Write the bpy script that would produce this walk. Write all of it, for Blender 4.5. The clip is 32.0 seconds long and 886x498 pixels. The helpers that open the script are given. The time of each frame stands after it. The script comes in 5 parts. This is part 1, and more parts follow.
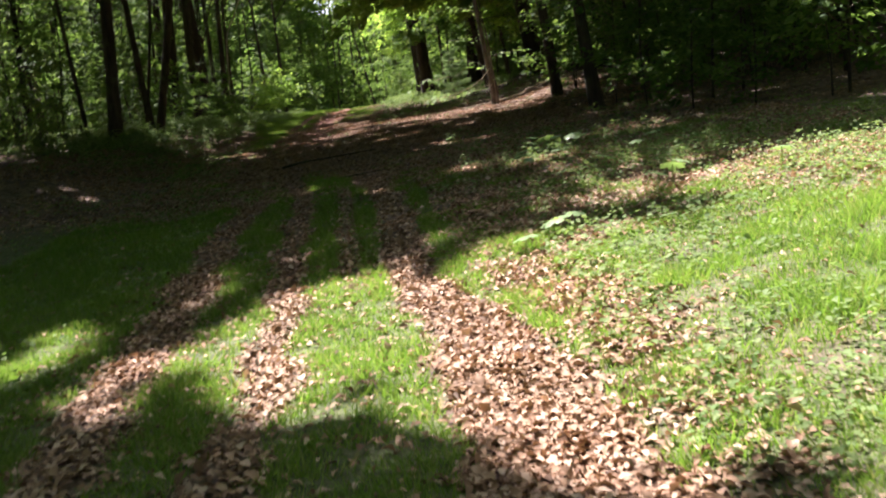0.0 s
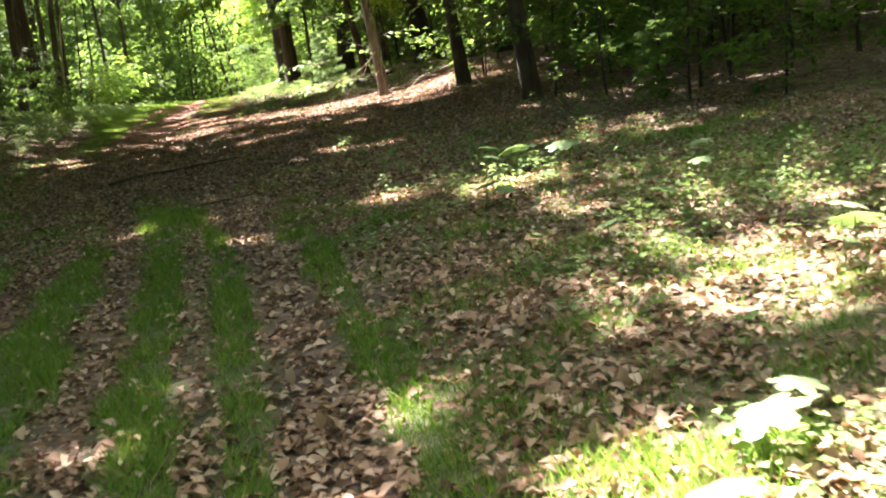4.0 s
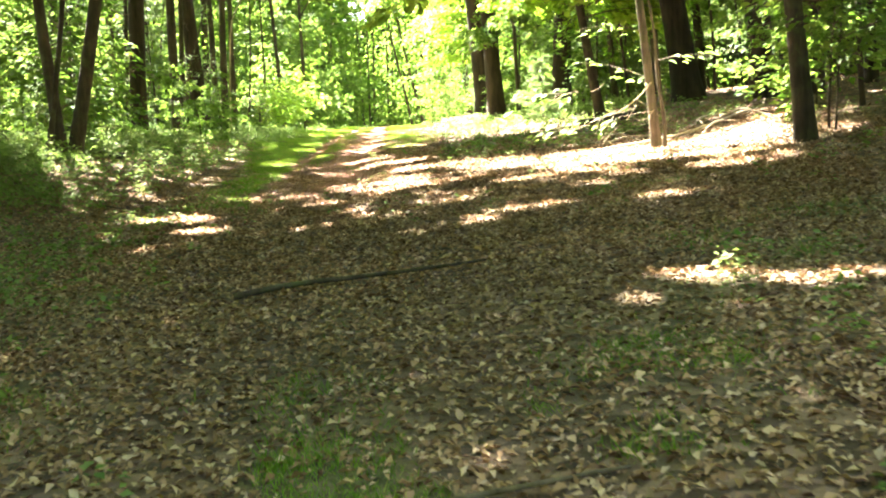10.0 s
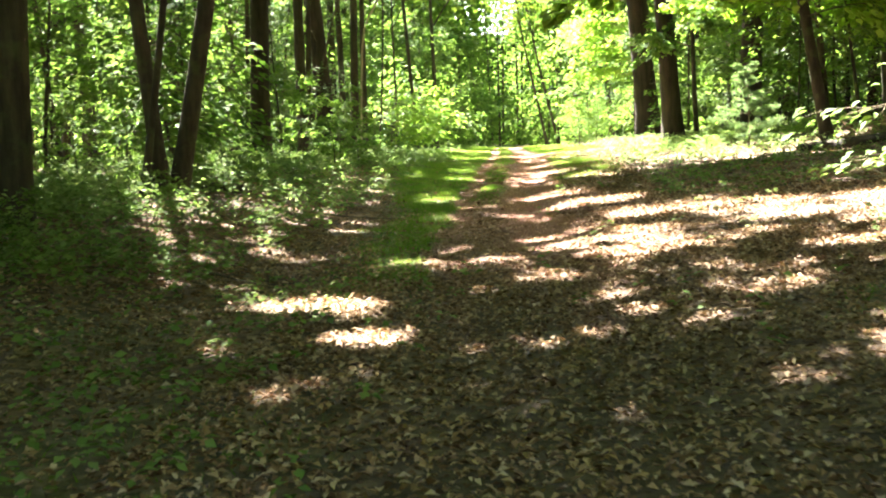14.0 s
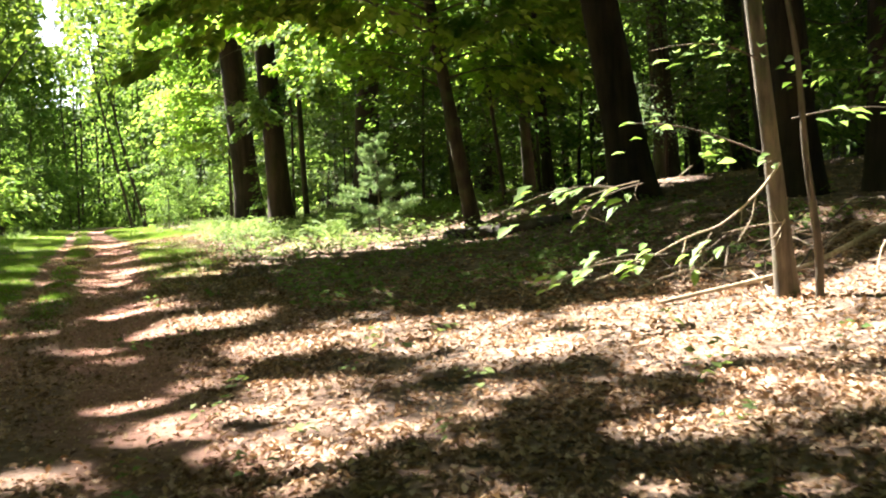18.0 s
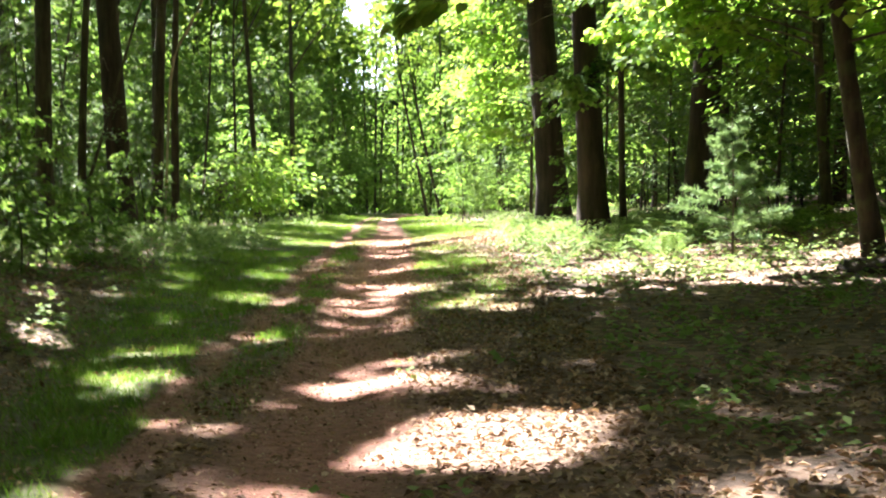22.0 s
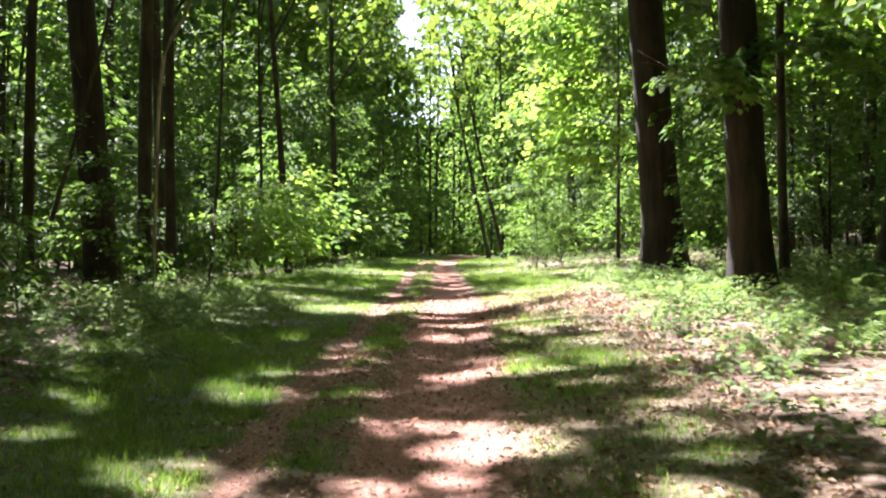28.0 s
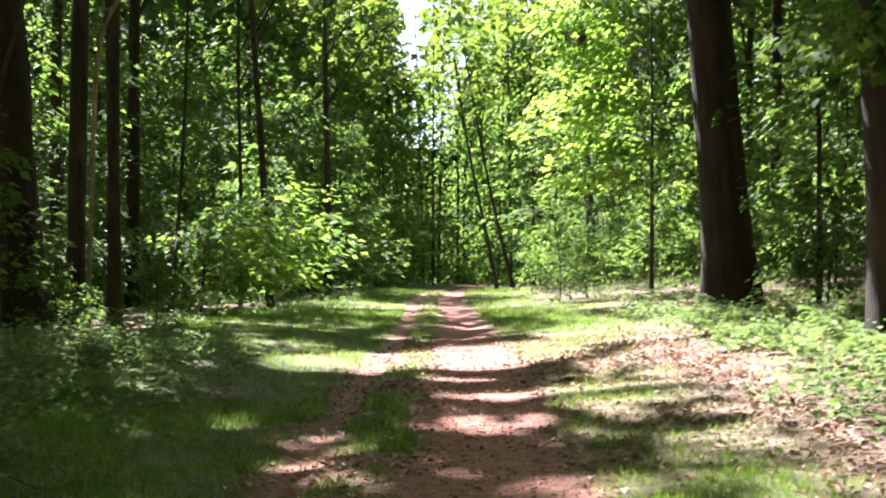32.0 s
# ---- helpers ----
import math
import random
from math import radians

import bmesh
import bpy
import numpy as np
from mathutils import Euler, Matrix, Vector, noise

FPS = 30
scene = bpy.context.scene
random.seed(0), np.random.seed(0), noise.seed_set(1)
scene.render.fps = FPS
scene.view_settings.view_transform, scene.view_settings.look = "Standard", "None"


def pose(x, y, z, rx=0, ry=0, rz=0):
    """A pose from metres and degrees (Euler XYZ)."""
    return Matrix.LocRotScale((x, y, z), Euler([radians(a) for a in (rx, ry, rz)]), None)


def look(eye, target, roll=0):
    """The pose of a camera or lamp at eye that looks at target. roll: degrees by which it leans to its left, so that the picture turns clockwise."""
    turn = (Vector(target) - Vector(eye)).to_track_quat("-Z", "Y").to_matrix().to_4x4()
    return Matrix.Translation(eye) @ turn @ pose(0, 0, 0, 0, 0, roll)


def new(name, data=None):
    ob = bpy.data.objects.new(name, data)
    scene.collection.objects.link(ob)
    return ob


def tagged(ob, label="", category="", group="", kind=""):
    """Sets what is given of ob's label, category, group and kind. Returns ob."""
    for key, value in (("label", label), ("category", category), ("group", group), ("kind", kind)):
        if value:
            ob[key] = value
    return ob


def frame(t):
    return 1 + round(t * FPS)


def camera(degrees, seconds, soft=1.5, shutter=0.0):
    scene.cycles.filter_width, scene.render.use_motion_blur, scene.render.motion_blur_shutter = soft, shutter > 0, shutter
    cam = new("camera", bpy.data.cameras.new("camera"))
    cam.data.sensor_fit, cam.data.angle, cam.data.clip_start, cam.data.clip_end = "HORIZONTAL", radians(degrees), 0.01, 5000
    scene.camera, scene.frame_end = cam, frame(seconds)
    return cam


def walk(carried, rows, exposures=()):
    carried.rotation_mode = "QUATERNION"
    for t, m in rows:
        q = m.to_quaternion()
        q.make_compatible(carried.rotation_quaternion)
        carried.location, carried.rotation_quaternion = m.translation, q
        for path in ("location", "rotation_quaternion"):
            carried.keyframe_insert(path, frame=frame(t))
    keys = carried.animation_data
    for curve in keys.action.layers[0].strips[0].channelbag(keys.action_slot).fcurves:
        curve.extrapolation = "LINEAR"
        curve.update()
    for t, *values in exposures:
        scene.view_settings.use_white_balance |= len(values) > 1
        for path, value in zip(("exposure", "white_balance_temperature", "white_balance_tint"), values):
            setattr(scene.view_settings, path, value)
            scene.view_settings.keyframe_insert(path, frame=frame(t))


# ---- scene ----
cam = camera(38.5, 32.0, soft=2.0, shutter=0.4)
METRES, EYE, TILT, LEAN, TURN = 48.4, 1.5, 0.0, -3.0, 0.0
ROWS = [
    (0.0, 0.0, 0.0, 0.0, -1.49, -8.58, 9.93),
    (0.5, -0.0013, 0.017, -0.0007, -2.53, -7.2, 12.02),
    (1.0, -0.0025, 0.0338, -0.0014, -3.99, -5.56, 9.76),
    (1.5, -0.0024, 0.0517, -0.0019, -5.27, -5.5, 9.6),
    (2.0, -0.0029, 0.0699, -0.0017, -4.16, -5.22, 6.09),
    (2.5, -0.005, 0.0862, -0.0022, -5.24, -7.08, 10.16),
    (4.5, -0.0066, 0.1579, -0.0038, -8.94, -11.27, 10.0),
    (5.0, -0.0069, 0.1746, -0.0045, -9.63, -12.99, 11.12),
    (5.5, -0.0089, 0.1913, -0.0044, -7.98, -13.07, 6.75),
    (6.0, -0.0102, 0.2078, -0.0045, -6.2, -9.33, 8.19),
    (6.5, -0.0116, 0.2253, -0.0038, -3.23, -6.61, 5.41),
    (7.0, -0.0137, 0.2415, -0.0036, -3.5, -7.57, 6.87),
    (7.5, -0.015, 0.2587, -0.0032, -2.63, -7.42, 5.52),
    (8.0, -0.0182, 0.2751, -0.0031, -2.6, -7.82, 8.75),
    (8.5, -0.0194, 0.2914, -0.0039, -2.42, -8.07, 8.53),
    (9.0, -0.0213, 0.3072, -0.0042, -1.81, -8.36, 7.42),
    (9.5, -0.0234, 0.3221, -0.0042, -1.74, -8.02, 8.15),
    (10.0, -0.0251, 0.3392, -0.0042, -0.12, -7.42, 6.14),
    (10.5, -0.0279, 0.3543, -0.0035, -0.7, -7.75, 8.13),
    (11.0, -0.0301, 0.371, -0.0028, 1.38, -7.61, 7.49),
    (11.5, -0.0335, 0.3876, -0.003, 3.57, -5.62, 7.9),
    (12.0, -0.0361, 0.4045, -0.0035, 5.56, -4.71, 7.52),
    (12.5, -0.0416, 0.42, -0.0037, 8.21, -3.68, 5.14),
    (13.0, -0.0464, 0.4344, -0.0038, 6.34, -5.13, 6.49),
    (13.5, -0.0512, 0.4498, -0.0029, 5.84, -6.13, 6.04),
    (15.5, -0.068, 0.5133, -0.0042, -1.72, -5.79, 8.12),
    (16.0, -0.0684, 0.5274, -0.0039, -5.46, -7.37, 7.62),
    (16.5, -0.0679, 0.5409, -0.0029, -9.21, -8.9, 6.83),
    (17.0, -0.0639, 0.5545, -0.0026, -12.79, -7.72, 6.43),
    (17.5, -0.0607, 0.5691, -0.0026, -15.12, -5.11, 3.69),
    (18.0, -0.0569, 0.5837, -0.0034, -13.47, -4.43, 5.94),
    (18.5, -0.0542, 0.6013, -0.0021, -9.77, -2.69, -0.69),
    (19.0, -0.0536, 0.6159, -0.0016, -5.04, -2.2, 1.88),
    (19.5, -0.0523, 0.6313, -0.0014, -0.47, -1.45, 0.69),
    (20.0, -0.0532, 0.6464, -0.0009, 0.69, 0.2, 0.15),
    (20.5, -0.0528, 0.6601, -0.0011, 1.96, 0.95, 3.12),
    (21.0, -0.052, 0.678, -0.0026, 0.59, -1.48, 4.0),
    (21.5, -0.0503, 0.6918, -0.0026, -1.4, -2.3, 6.81),
    (22.0, -0.0501, 0.7079, -0.0029, 0.01, -3.65, 3.73),
    (22.5, -0.0518, 0.722, -0.0022, -0.93, -5.29, 0.41),
    (23.0, -0.0529, 0.7366, -0.0008, 1.93, -2.37, 1.02),
    (23.5, -0.0547, 0.7489, -0.0002, 4.95, -0.58, 3.12),
    (24.0, -0.0538, 0.7621, -0.0017, 3.82, -1.44, 3.74),
    (24.5, -0.0533, 0.7774, -0.0025, 2.52, -2.14, 2.85),
    (25.0, -0.0538, 0.7923, -0.0028, 0.49, -3.47, 5.79),
    (25.5, -0.0552, 0.8078, -0.0024, 0.93, -3.46, 3.44),
    (27.5, -0.0583, 0.8641, -0.0038, 2.15, -3.4, 5.32),
    (28.0, -0.0601, 0.8784, -0.004, 2.45, -1.77, 4.25),
    (28.5, -0.0616, 0.8923, -0.0045, 2.85, -0.58, 5.43),
    (29.0, -0.0625, 0.9064, -0.0046, 3.12, -1.26, 3.47),
    (29.5, -0.0641, 0.9204, -0.0048, 2.66, -1.43, 4.58),
    (30.0, -0.0652, 0.9352, -0.0046, 3.06, -1.44, 3.39),
    (30.5, -0.0668, 0.9488, -0.005, 2.82, -1.38, 4.69),
    (31.0, -0.0667, 0.9629, -0.0052, 1.36, -2.06, 2.14),
    (31.5, -0.0688, 0.9759, -0.0051, 1.62, -0.13, 1.88),
    (32.0, -0.0694, 0.9877, -0.0066, 2.46, -0.46, 4.18),
]
EXPOSURES = [(0, 2.2, 6200, 22), (2.5, 2.8, 6300, 22), (4.5, 4.05, 6500, 20), (6, 4.6, 6800, 14), (9, 5.1, 7200, 7), (11, 5.15, 6900, 4), (12, 4.95, 6700, 3), (13.5, 4.6, 6700, 4), (16, 4.0, 6600, 8), (18, 3.35, 6700, 9), (20, 3.65, 6200, 11), (23, 3.4, 6200, 11), (25, 3.2, 6400, 10), (28, 2.97, 5950, 18), (32, 2.88, 5900, 21)]
walk(cam, [(t, pose(0, 0, EYE, TILT, LEAN, TURN) @ pose(METRES * x, METRES * y, METRES * z, 90 + pitch, roll, yaw)) for t, x, y, z, yaw, pitch, roll in ROWS], EXPOSURES)

# ---- sun and sky ----
SUN_AZ = math.atan2(-0.40, 0.92)      # from +y towards +x
SUN_EL = radians(52)
SUN = Vector((math.sin(SUN_AZ) * math.cos(SUN_EL), math.cos(SUN_AZ) * math.cos(SUN_EL), math.sin(SUN_EL)))
world = bpy.data.worlds.new("world")
scene.world = world
world.use_nodes = True
wn = world.node_tree
sky = wn.nodes.new("ShaderNodeTexSky")
sky.sky_type = "NISHITA"
sky.sun_disc = False
sky.sun_elevation = SUN_EL
sky.sun_rotation = SUN_AZ
sky.air_density, sky.dust_density, sky.ozone_density = 0.42, 1.6, 0.4
wn.nodes["Background"].inputs["Strength"].default_value = 0.075
wn.links.new(sky.outputs[0], wn.nodes["Background"].inputs["Color"])
sun_data = bpy.data.lights.new("sun", "SUN")
sun_data.energy = 5.0
sun_data.angle = radians(0.8)
sun_data.color = (1.0, 0.95, 0.86)
sun = new("sun", sun_data)
sun.matrix_world = look((0, 0, 40), Vector((0, 0, 40)) - SUN)

# ---- materials ----
def mat(name):
    m = bpy.data.materials.new(name)
    m.use_nodes = True
    return m, m.node_tree, m.node_tree.nodes["Principled BSDF"]


def ramp(nt, src, stops):
    r = nt.nodes.new("ShaderNodeValToRGB")
    while len(r.color_ramp.elements) < len(stops):
        r.color_ramp.elements.new(0.5)
    for e, (p, c) in zip(r.color_ramp.elements, stops):
        e.position, e.color = p, (*c, 1)
    nt.links.new(src, r.inputs[0])
    return r.outputs[0]


def noise_tex(nt, scale, detail=4.0, rough=0.55, vec=None):
    n = nt.nodes.new("ShaderNodeTexNoise")
    n.inputs["Scale"].default_value, n.inputs["Detail"].default_value, n.inputs["Roughness"].default_value = scale, detail, rough
    if vec is not None:
        nt.links.new(vec, n.inputs["Vector"])
    return n.outputs["Fac"]


def coords(nt, scale=(1, 1, 1)):
    c, m = nt.nodes.new("ShaderNodeTexCoord"), nt.nodes.new("ShaderNodeMapping")
    m.inputs["Scale"].default_value = scale
    nt.links.new(c.outputs["Object"], m.inputs["Vector"])
    return m.outputs[0]


def mixc(nt, fac, a, b, mode="MIX"):
    m = nt.nodes.new("ShaderNodeMix")
    m.data_type, m.blend_type = "RGBA", mode
    for sock, v in ((m.inputs[0], fac), (m.inputs[6], a), (m.inputs[7], b)):
        if isinstance(v, (int, float)):
            sock.default_value = v
        elif isinstance(v, tuple):
            sock.default_value = (*v, 1)
        else:
            nt.links.new(v, sock)
    return m.outputs[2]


def bump(nt, bsdf, height, strength, dist):
    b = nt.nodes.new("ShaderNodeBump")
    b.inputs["Strength"].default_value, b.inputs["Distance"].default_value = strength, dist
    nt.links.new(height, b.inputs["Height"])
    nt.links.new(b.outputs[0], bsdf.inputs["Normal"])


def leaf_material(name, stops, through_stops, translucent=0.5, rough=0.58):
    """Thin leaf: diffuse and gloss in front, light let through from behind; colour differs leaf by leaf."""
    m, nt, p = mat(name)
    geo = nt.nodes.new("ShaderNodeNewGeometry")
    rnd = geo.outputs["Random Per Island"]
    col = ramp(nt, rnd, stops)
    thr = ramp(nt, rnd, through_stops)
    wide = ramp(nt, noise_tex(nt, 0.35, 2.0, vec=coords(nt)), [(0.3, (0.72, 0.78, 0.7)), (0.7, (1.12, 1.08, 1.0))])
    col = mixc(nt, 1.0, col, wide, "MULTIPLY")
    thr = mixc(nt, 1.0, thr, wide, "MULTIPLY")
    nt.links.new(col, p.inputs["Base Color"])
    p.inputs["Roughness"].default_value = rough
    p.inputs["Specular IOR Level"].default_value = 0.07
    t = nt.nodes.new("ShaderNodeBsdfTranslucent")
    nt.links.new(thr, t.inputs["Color"])
    mx = nt.nodes.new("ShaderNodeMixShader")
    mx.inputs[0].default_value = translucent
    nt.links.new(p.outputs[0], mx.inputs[1])
    nt.links.new(t.outputs[0], mx.inputs[2])
    nt.links.new(mx.outputs[0], nt.nodes["Material Output"].inputs["Surface"])
    return m


def bark_material(name, dark, light, furrow=9.0, depth=0.02, moss=0.0):
    m, nt, p = mat(name)
    v = coords(nt, (furrow, furrow, furrow * 0.16))
    n = noise_tex(nt, 1.0, 6.0, 0.65, v)
    fine = noise_tex(nt, 42.0, 3.0, 0.6, coords(nt))
    col = ramp(nt, n, [(0.34, dark), (0.62, light)])
    patch = ramp(nt, noise_tex(nt, 1.7, 3.0, 0.6, coords(nt)), [(0.38, (0.7, 0.7, 0.7)), (0.66, (1.25, 1.2, 1.1))])
    col = mixc(nt, 1.0, col, patch, "MULTIPLY")
    if moss:
        mask = ramp(nt, noise_tex(nt, 3.2, 4.0, 0.6, coords(nt)), [(0.52, (0, 0, 0)), (0.68, (moss, moss, moss))])
        col = mixc(nt, mask, col, (0.09, 0.11, 0.045))
    nt.links.new(col, p.inputs["Base Color"])
    p.inputs["Roughness"].default_value = 0.9
    h = nt.nodes.new("ShaderNodeMath")
    h.operation = "MULTIPLY_ADD"
    h.inputs[1].default_value = 0.25
    nt.links.new(fine, h.inputs[0])
    nt.links.new(n, h.inputs[2])
    bump(nt, p, h.outputs[0], 0.9, depth)
    return m


LEAF = leaf_material("leaf_broad", [(0.0, (0.045, 0.1, 0.024)), (0.5, (0.08, 0.155, 0.038)), (1.0, (0.14, 0.22, 0.062))],
                     [(0.0, (0.11, 0.21, 0.03)), (0.6, (0.2, 0.33, 0.055)), (1.0, (0.34, 0.47, 0.11))], 0.5)
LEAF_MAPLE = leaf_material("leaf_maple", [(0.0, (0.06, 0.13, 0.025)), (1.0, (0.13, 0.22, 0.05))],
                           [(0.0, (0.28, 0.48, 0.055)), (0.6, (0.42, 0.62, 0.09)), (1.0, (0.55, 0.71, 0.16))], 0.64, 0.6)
LEAF_BEECH = leaf_material("leaf_beech", [(0.0, (0.16, 0.27, 0.09)), (1.0, (0.29, 0.41, 0.19))],
                           [(0.0, (0.22, 0.38, 0.06)), (1.0, (0.36, 0.53, 0.13))], 0.42, 0.5)
LEAF_HIGH = leaf_material("leaf_canopy", [(0.0, (0.05, 0.11, 0.028)), (1.0, (0.11, 0.19, 0.05))],
                          [(0.0, (0.1, 0.18, 0.022)), (1.0, (0.26, 0.36, 0.05))], 0.45)
LEAF_LOW = leaf_material("leaf_herb", [(0.0, (0.11, 0.185, 0.06)), (1.0, (0.28, 0.36, 0.16))],
                         [(0.0, (0.18, 0.3, 0.06)), (1.0, (0.34, 0.45, 0.13))], 0.4, 0.6)
LEAF_PALE = leaf_material("leaf_umbrella", [(0.0, (0.19, 0.29, 0.14)), (1.0, (0.3, 0.41, 0.23))],
                          [(0.0, (0.25, 0.42, 0.09)), (1.0, (0.33, 0.5, 0.12))], 0.35, 0.3)
NEEDLE = leaf_material("pine_needles", [(0.0, (0.07, 0.125, 0.06)), (1.0, (0.15, 0.22, 0.115))],
                       [(0.0, (0.14, 0.23, 0.08)), (1.0, (0.26, 0.36, 0.14))], 0.3, 0.5)
NEEDLE_YOUNG = leaf_material("young_needles", [(0.0, (0.17, 0.27, 0.15)), (1.0, (0.3, 0.41, 0.25))], [(0.0, (0.2, 0.3, 0.1)), (1.0, (0.32, 0.42, 0.17))], 0.3, 0.5)
GRASS = leaf_material("grass_blade", [(0.0, (0.085, 0.17, 0.034)), (0.7, (0.165, 0.275, 0.06)), (1.0, (0.32, 0.32, 0.13))],
                      [(0.0, (0.18, 0.36, 0.035)), (0.75, (0.31, 0.50, 0.06)), (1.0, (0.46, 0.45, 0.15))], 0.42, 0.45)
LITTER = leaf_material("dry_leaf", [(0.0, (0.1, 0.056, 0.038)), (0.28, (0.28, 0.167, 0.115)), (0.7, (0.49, 0.31, 0.228)), (1.0, (0.69, 0.51, 0.42))],
                       [(0.0, (0.2, 0.1, 0.04)), (1.0, (0.42, 0.26, 0.13))], 0.12, 0.6)
BARK_PINE = bark_material("bark_pine", (0.013, 0.009, 0.007), (0.05, 0.033, 0.025), 7.0, 0.035)
BARK_MAPLE = bark_material("bark_maple", (0.02, 0.015, 0.011), (0.07, 0.052, 0.038), 10.0, 0.025, 0.5)
BARK_SMOOTH = bark_material("bark_smooth", (0.055, 0.047, 0.036), (0.19, 0.155, 0.117), 14.0, 0.012, 0.75)
TWIG = bark_material("twig_bark", (0.06, 0.045, 0.033), (0.17, 0.13, 0.095), 22.0, 0.004)
DEADWOOD = bark_material("bleached_wood", (0.26, 0.2, 0.14), (0.5, 0.43, 0.34), 20.0, 0.006)

# ---- the lie of the land ----
RUT_RIGHT = ((-40, 3.0), (0, 0.6), (4.5, 0.4), (7.4, 0.25), (10, -0.2), (13, -0.35), (16.8, -0.5), (20, -0.9), (27, -1.8), (36, -2.9), (45, -3.25),
             (53, -3.4), (60, -3.55), (75, -4.2), (91, -5.1), (105, -5.4), (160, -4.0), (400, 4.0))
RUT_LEFT = ((-40, 1.6), (0, -0.85), (5.7, -1.0), (9.6, -1.2), (12.9, -1.4), (18, -1.75), (25, -2.6), (36, -4.0), (45, -4.3), (53, -4.5), (61, -4.65), (75, -5.3),
            (91, -6.2), (105, -6.5), (160, -5.2), (400, 2.8))
RUT_MID = ((8, -0.5), (11, -0.72), (13, -0.88), (15.5, -1.02), (18, -1.15), (30, -1.6))
RUT_FAR = ((-40, -1.0), (5, -1.85), (9, -2.05), (13, -2.3), (17.6, -2.45), (40, -2.6))


def line(pts, y):
    return np.interp(y, [p[0] for p in pts], [p[1] for p in pts])


def smooth(a, b, v):
    u = np.clip((np.asarray(v, float) - a) / (b - a), 0, 1)
    return u * u * (3 - 2 * u)


def waves(x, y, f, seed=0.0):
    """Cheap smooth noise of about -1 to 1."""
    return (np.sin(f * (1.0 * x + 0.35 * y) + seed) + np.sin(f * (-0.6 * x + 0.9 * y) * 1.31 + 2.1 * seed + 1.0)
            + np.sin(f * (0.85 * x - 0.55 * y) * 1.87 + 3.7 * seed + 2.0) + np.sin(f * (0.2 * x + 1.1 * y) * 2.63 + 0.7 * seed)) / 2.6


def ground_z(x, y):
    x, y = np.asarray(x, float), np.asarray(y, float)
    z = -0.13 + 0.0524 * np.clip(x, -3.2, 16)
    along = np.interp(y, (-20, 8, 24, 42, 57, 68, 90), (0.2, 0.3, 0.95, 1.0, 0.5, 0.3, 0.2))
    z = z + 0.58 * smooth(-5.2, -8.6, x) * along
    z = z - 0.0265 * np.clip(y - 58, 0, 110)
    bank = np.interp(y, (30, 42, 52, 60), (0, 0.45, 0.45, 0))
    z = z + bank * smooth(2.5, 4.6, x)
    z = z + 0.022 * waves(x, y, 1.7) + 0.05 * waves(x, y, 0.33, 4.0) * smooth(2, 9, abs(x + 2.5))
    for rut, half, deep in ((RUT_RIGHT, 0.42, 0.035), (RUT_LEFT, 0.2, 0.03)):
        z = z - deep * np.exp(-((x - line(rut, y)) / half) ** 2)
    return z


def gz(x, y):
    return float(ground_z(x, y))


def rut_share(x, y):
    """How worn the ground is by wheels, 0 to 1."""
    wob = 0.09 * waves(x, y, 2.3, 1.0)
    half = np.interp(y, (0, 6, 9, 20, 30, 42, 62, 80, 200), (0.42, 0.38, 0.2, 0.24, 0.5, 0.5, 0.48, 0.34, 0.3))
    r = 1 - smooth(half * 0.75, half * 1.25, abs(x - line(RUT_RIGHT, y) + wob))
    hl = np.interp(y, (0, 20, 40, 200), (0.13, 0.15, 0.14, 0.12))
    r = np.maximum(r, 0.95 * (1 - smooth(hl * 0.7, hl * 1.5, abs(x - line(RUT_LEFT, y) + wob))))
    far = (1 - smooth(0.15, 0.3, abs(x - line(RUT_FAR, y) + wob))) * (1 - smooth(18, 21, y))
    mid = (1 - smooth(0.05, 0.14, abs(x - line(RUT_MID, y) + 0.5 * wob))) * smooth(9, 11.5, y) * (1 - smooth(17.5, 19.5, y))
    return np.maximum.reduce([r, far, 0.85 * mid])


TUFTS = ((0.6, 17.5, 0.22, 0.7), (1.1, 16.2, 0.28, 0.6), (0.3, 16.9, 0.16, 0.8), (0.9, 18.3, 0.22, 0.6), (1.5, 17.2, 0.25, 0.5), (1.9, 16.8, 0.3, 0.5), (-0.3, 22.9, 0.55, 0.7), (-4.3, 26.0, 0.6, 0.8), (-5.0, 28.0, 0.6, 0.6), (-2.1, 22.7, 0.35, 0.7), (0.5, 26.6, 0.3, 0.6), (-0.9, 30.5, 0.3, 0.5), (-4.4, 23.5, 0.5, 0.8), (0.5, 24.3, 0.4, 0.6), (-0.6, 31.1, 0.25, 0.6), (-1.6, 24.2, 0.3, 0.4), (-0.2, 19.6, 0.3, 0.8), (0.2, 18.6, 0.25, 0.9), (-0.15, 18.2, 0.2, 0.9), (-0.1, 22.3, 0.4, 0.7), (0.5, 19.2, 0.3, 0.7), (-0.4, 21.2, 0.25, 0.6), (-3.7, 22.6, 0.5, 0.8), (0.3, 24.2, 0.3, 0.6))


def humus_share(x, y):
    """Dark rotted leaf mould where the track crosses the leafy stretch."""
    mid = 0.5 * (line(RUT_RIGHT, y) + line(RUT_LEFT, y))
    return np.exp(-((x - mid + 0.15 * waves(x, y, 1.3, 6.0)) / 0.85) ** 2) * smooth(20, 23, y) * (1 - smooth(33, 38, y))


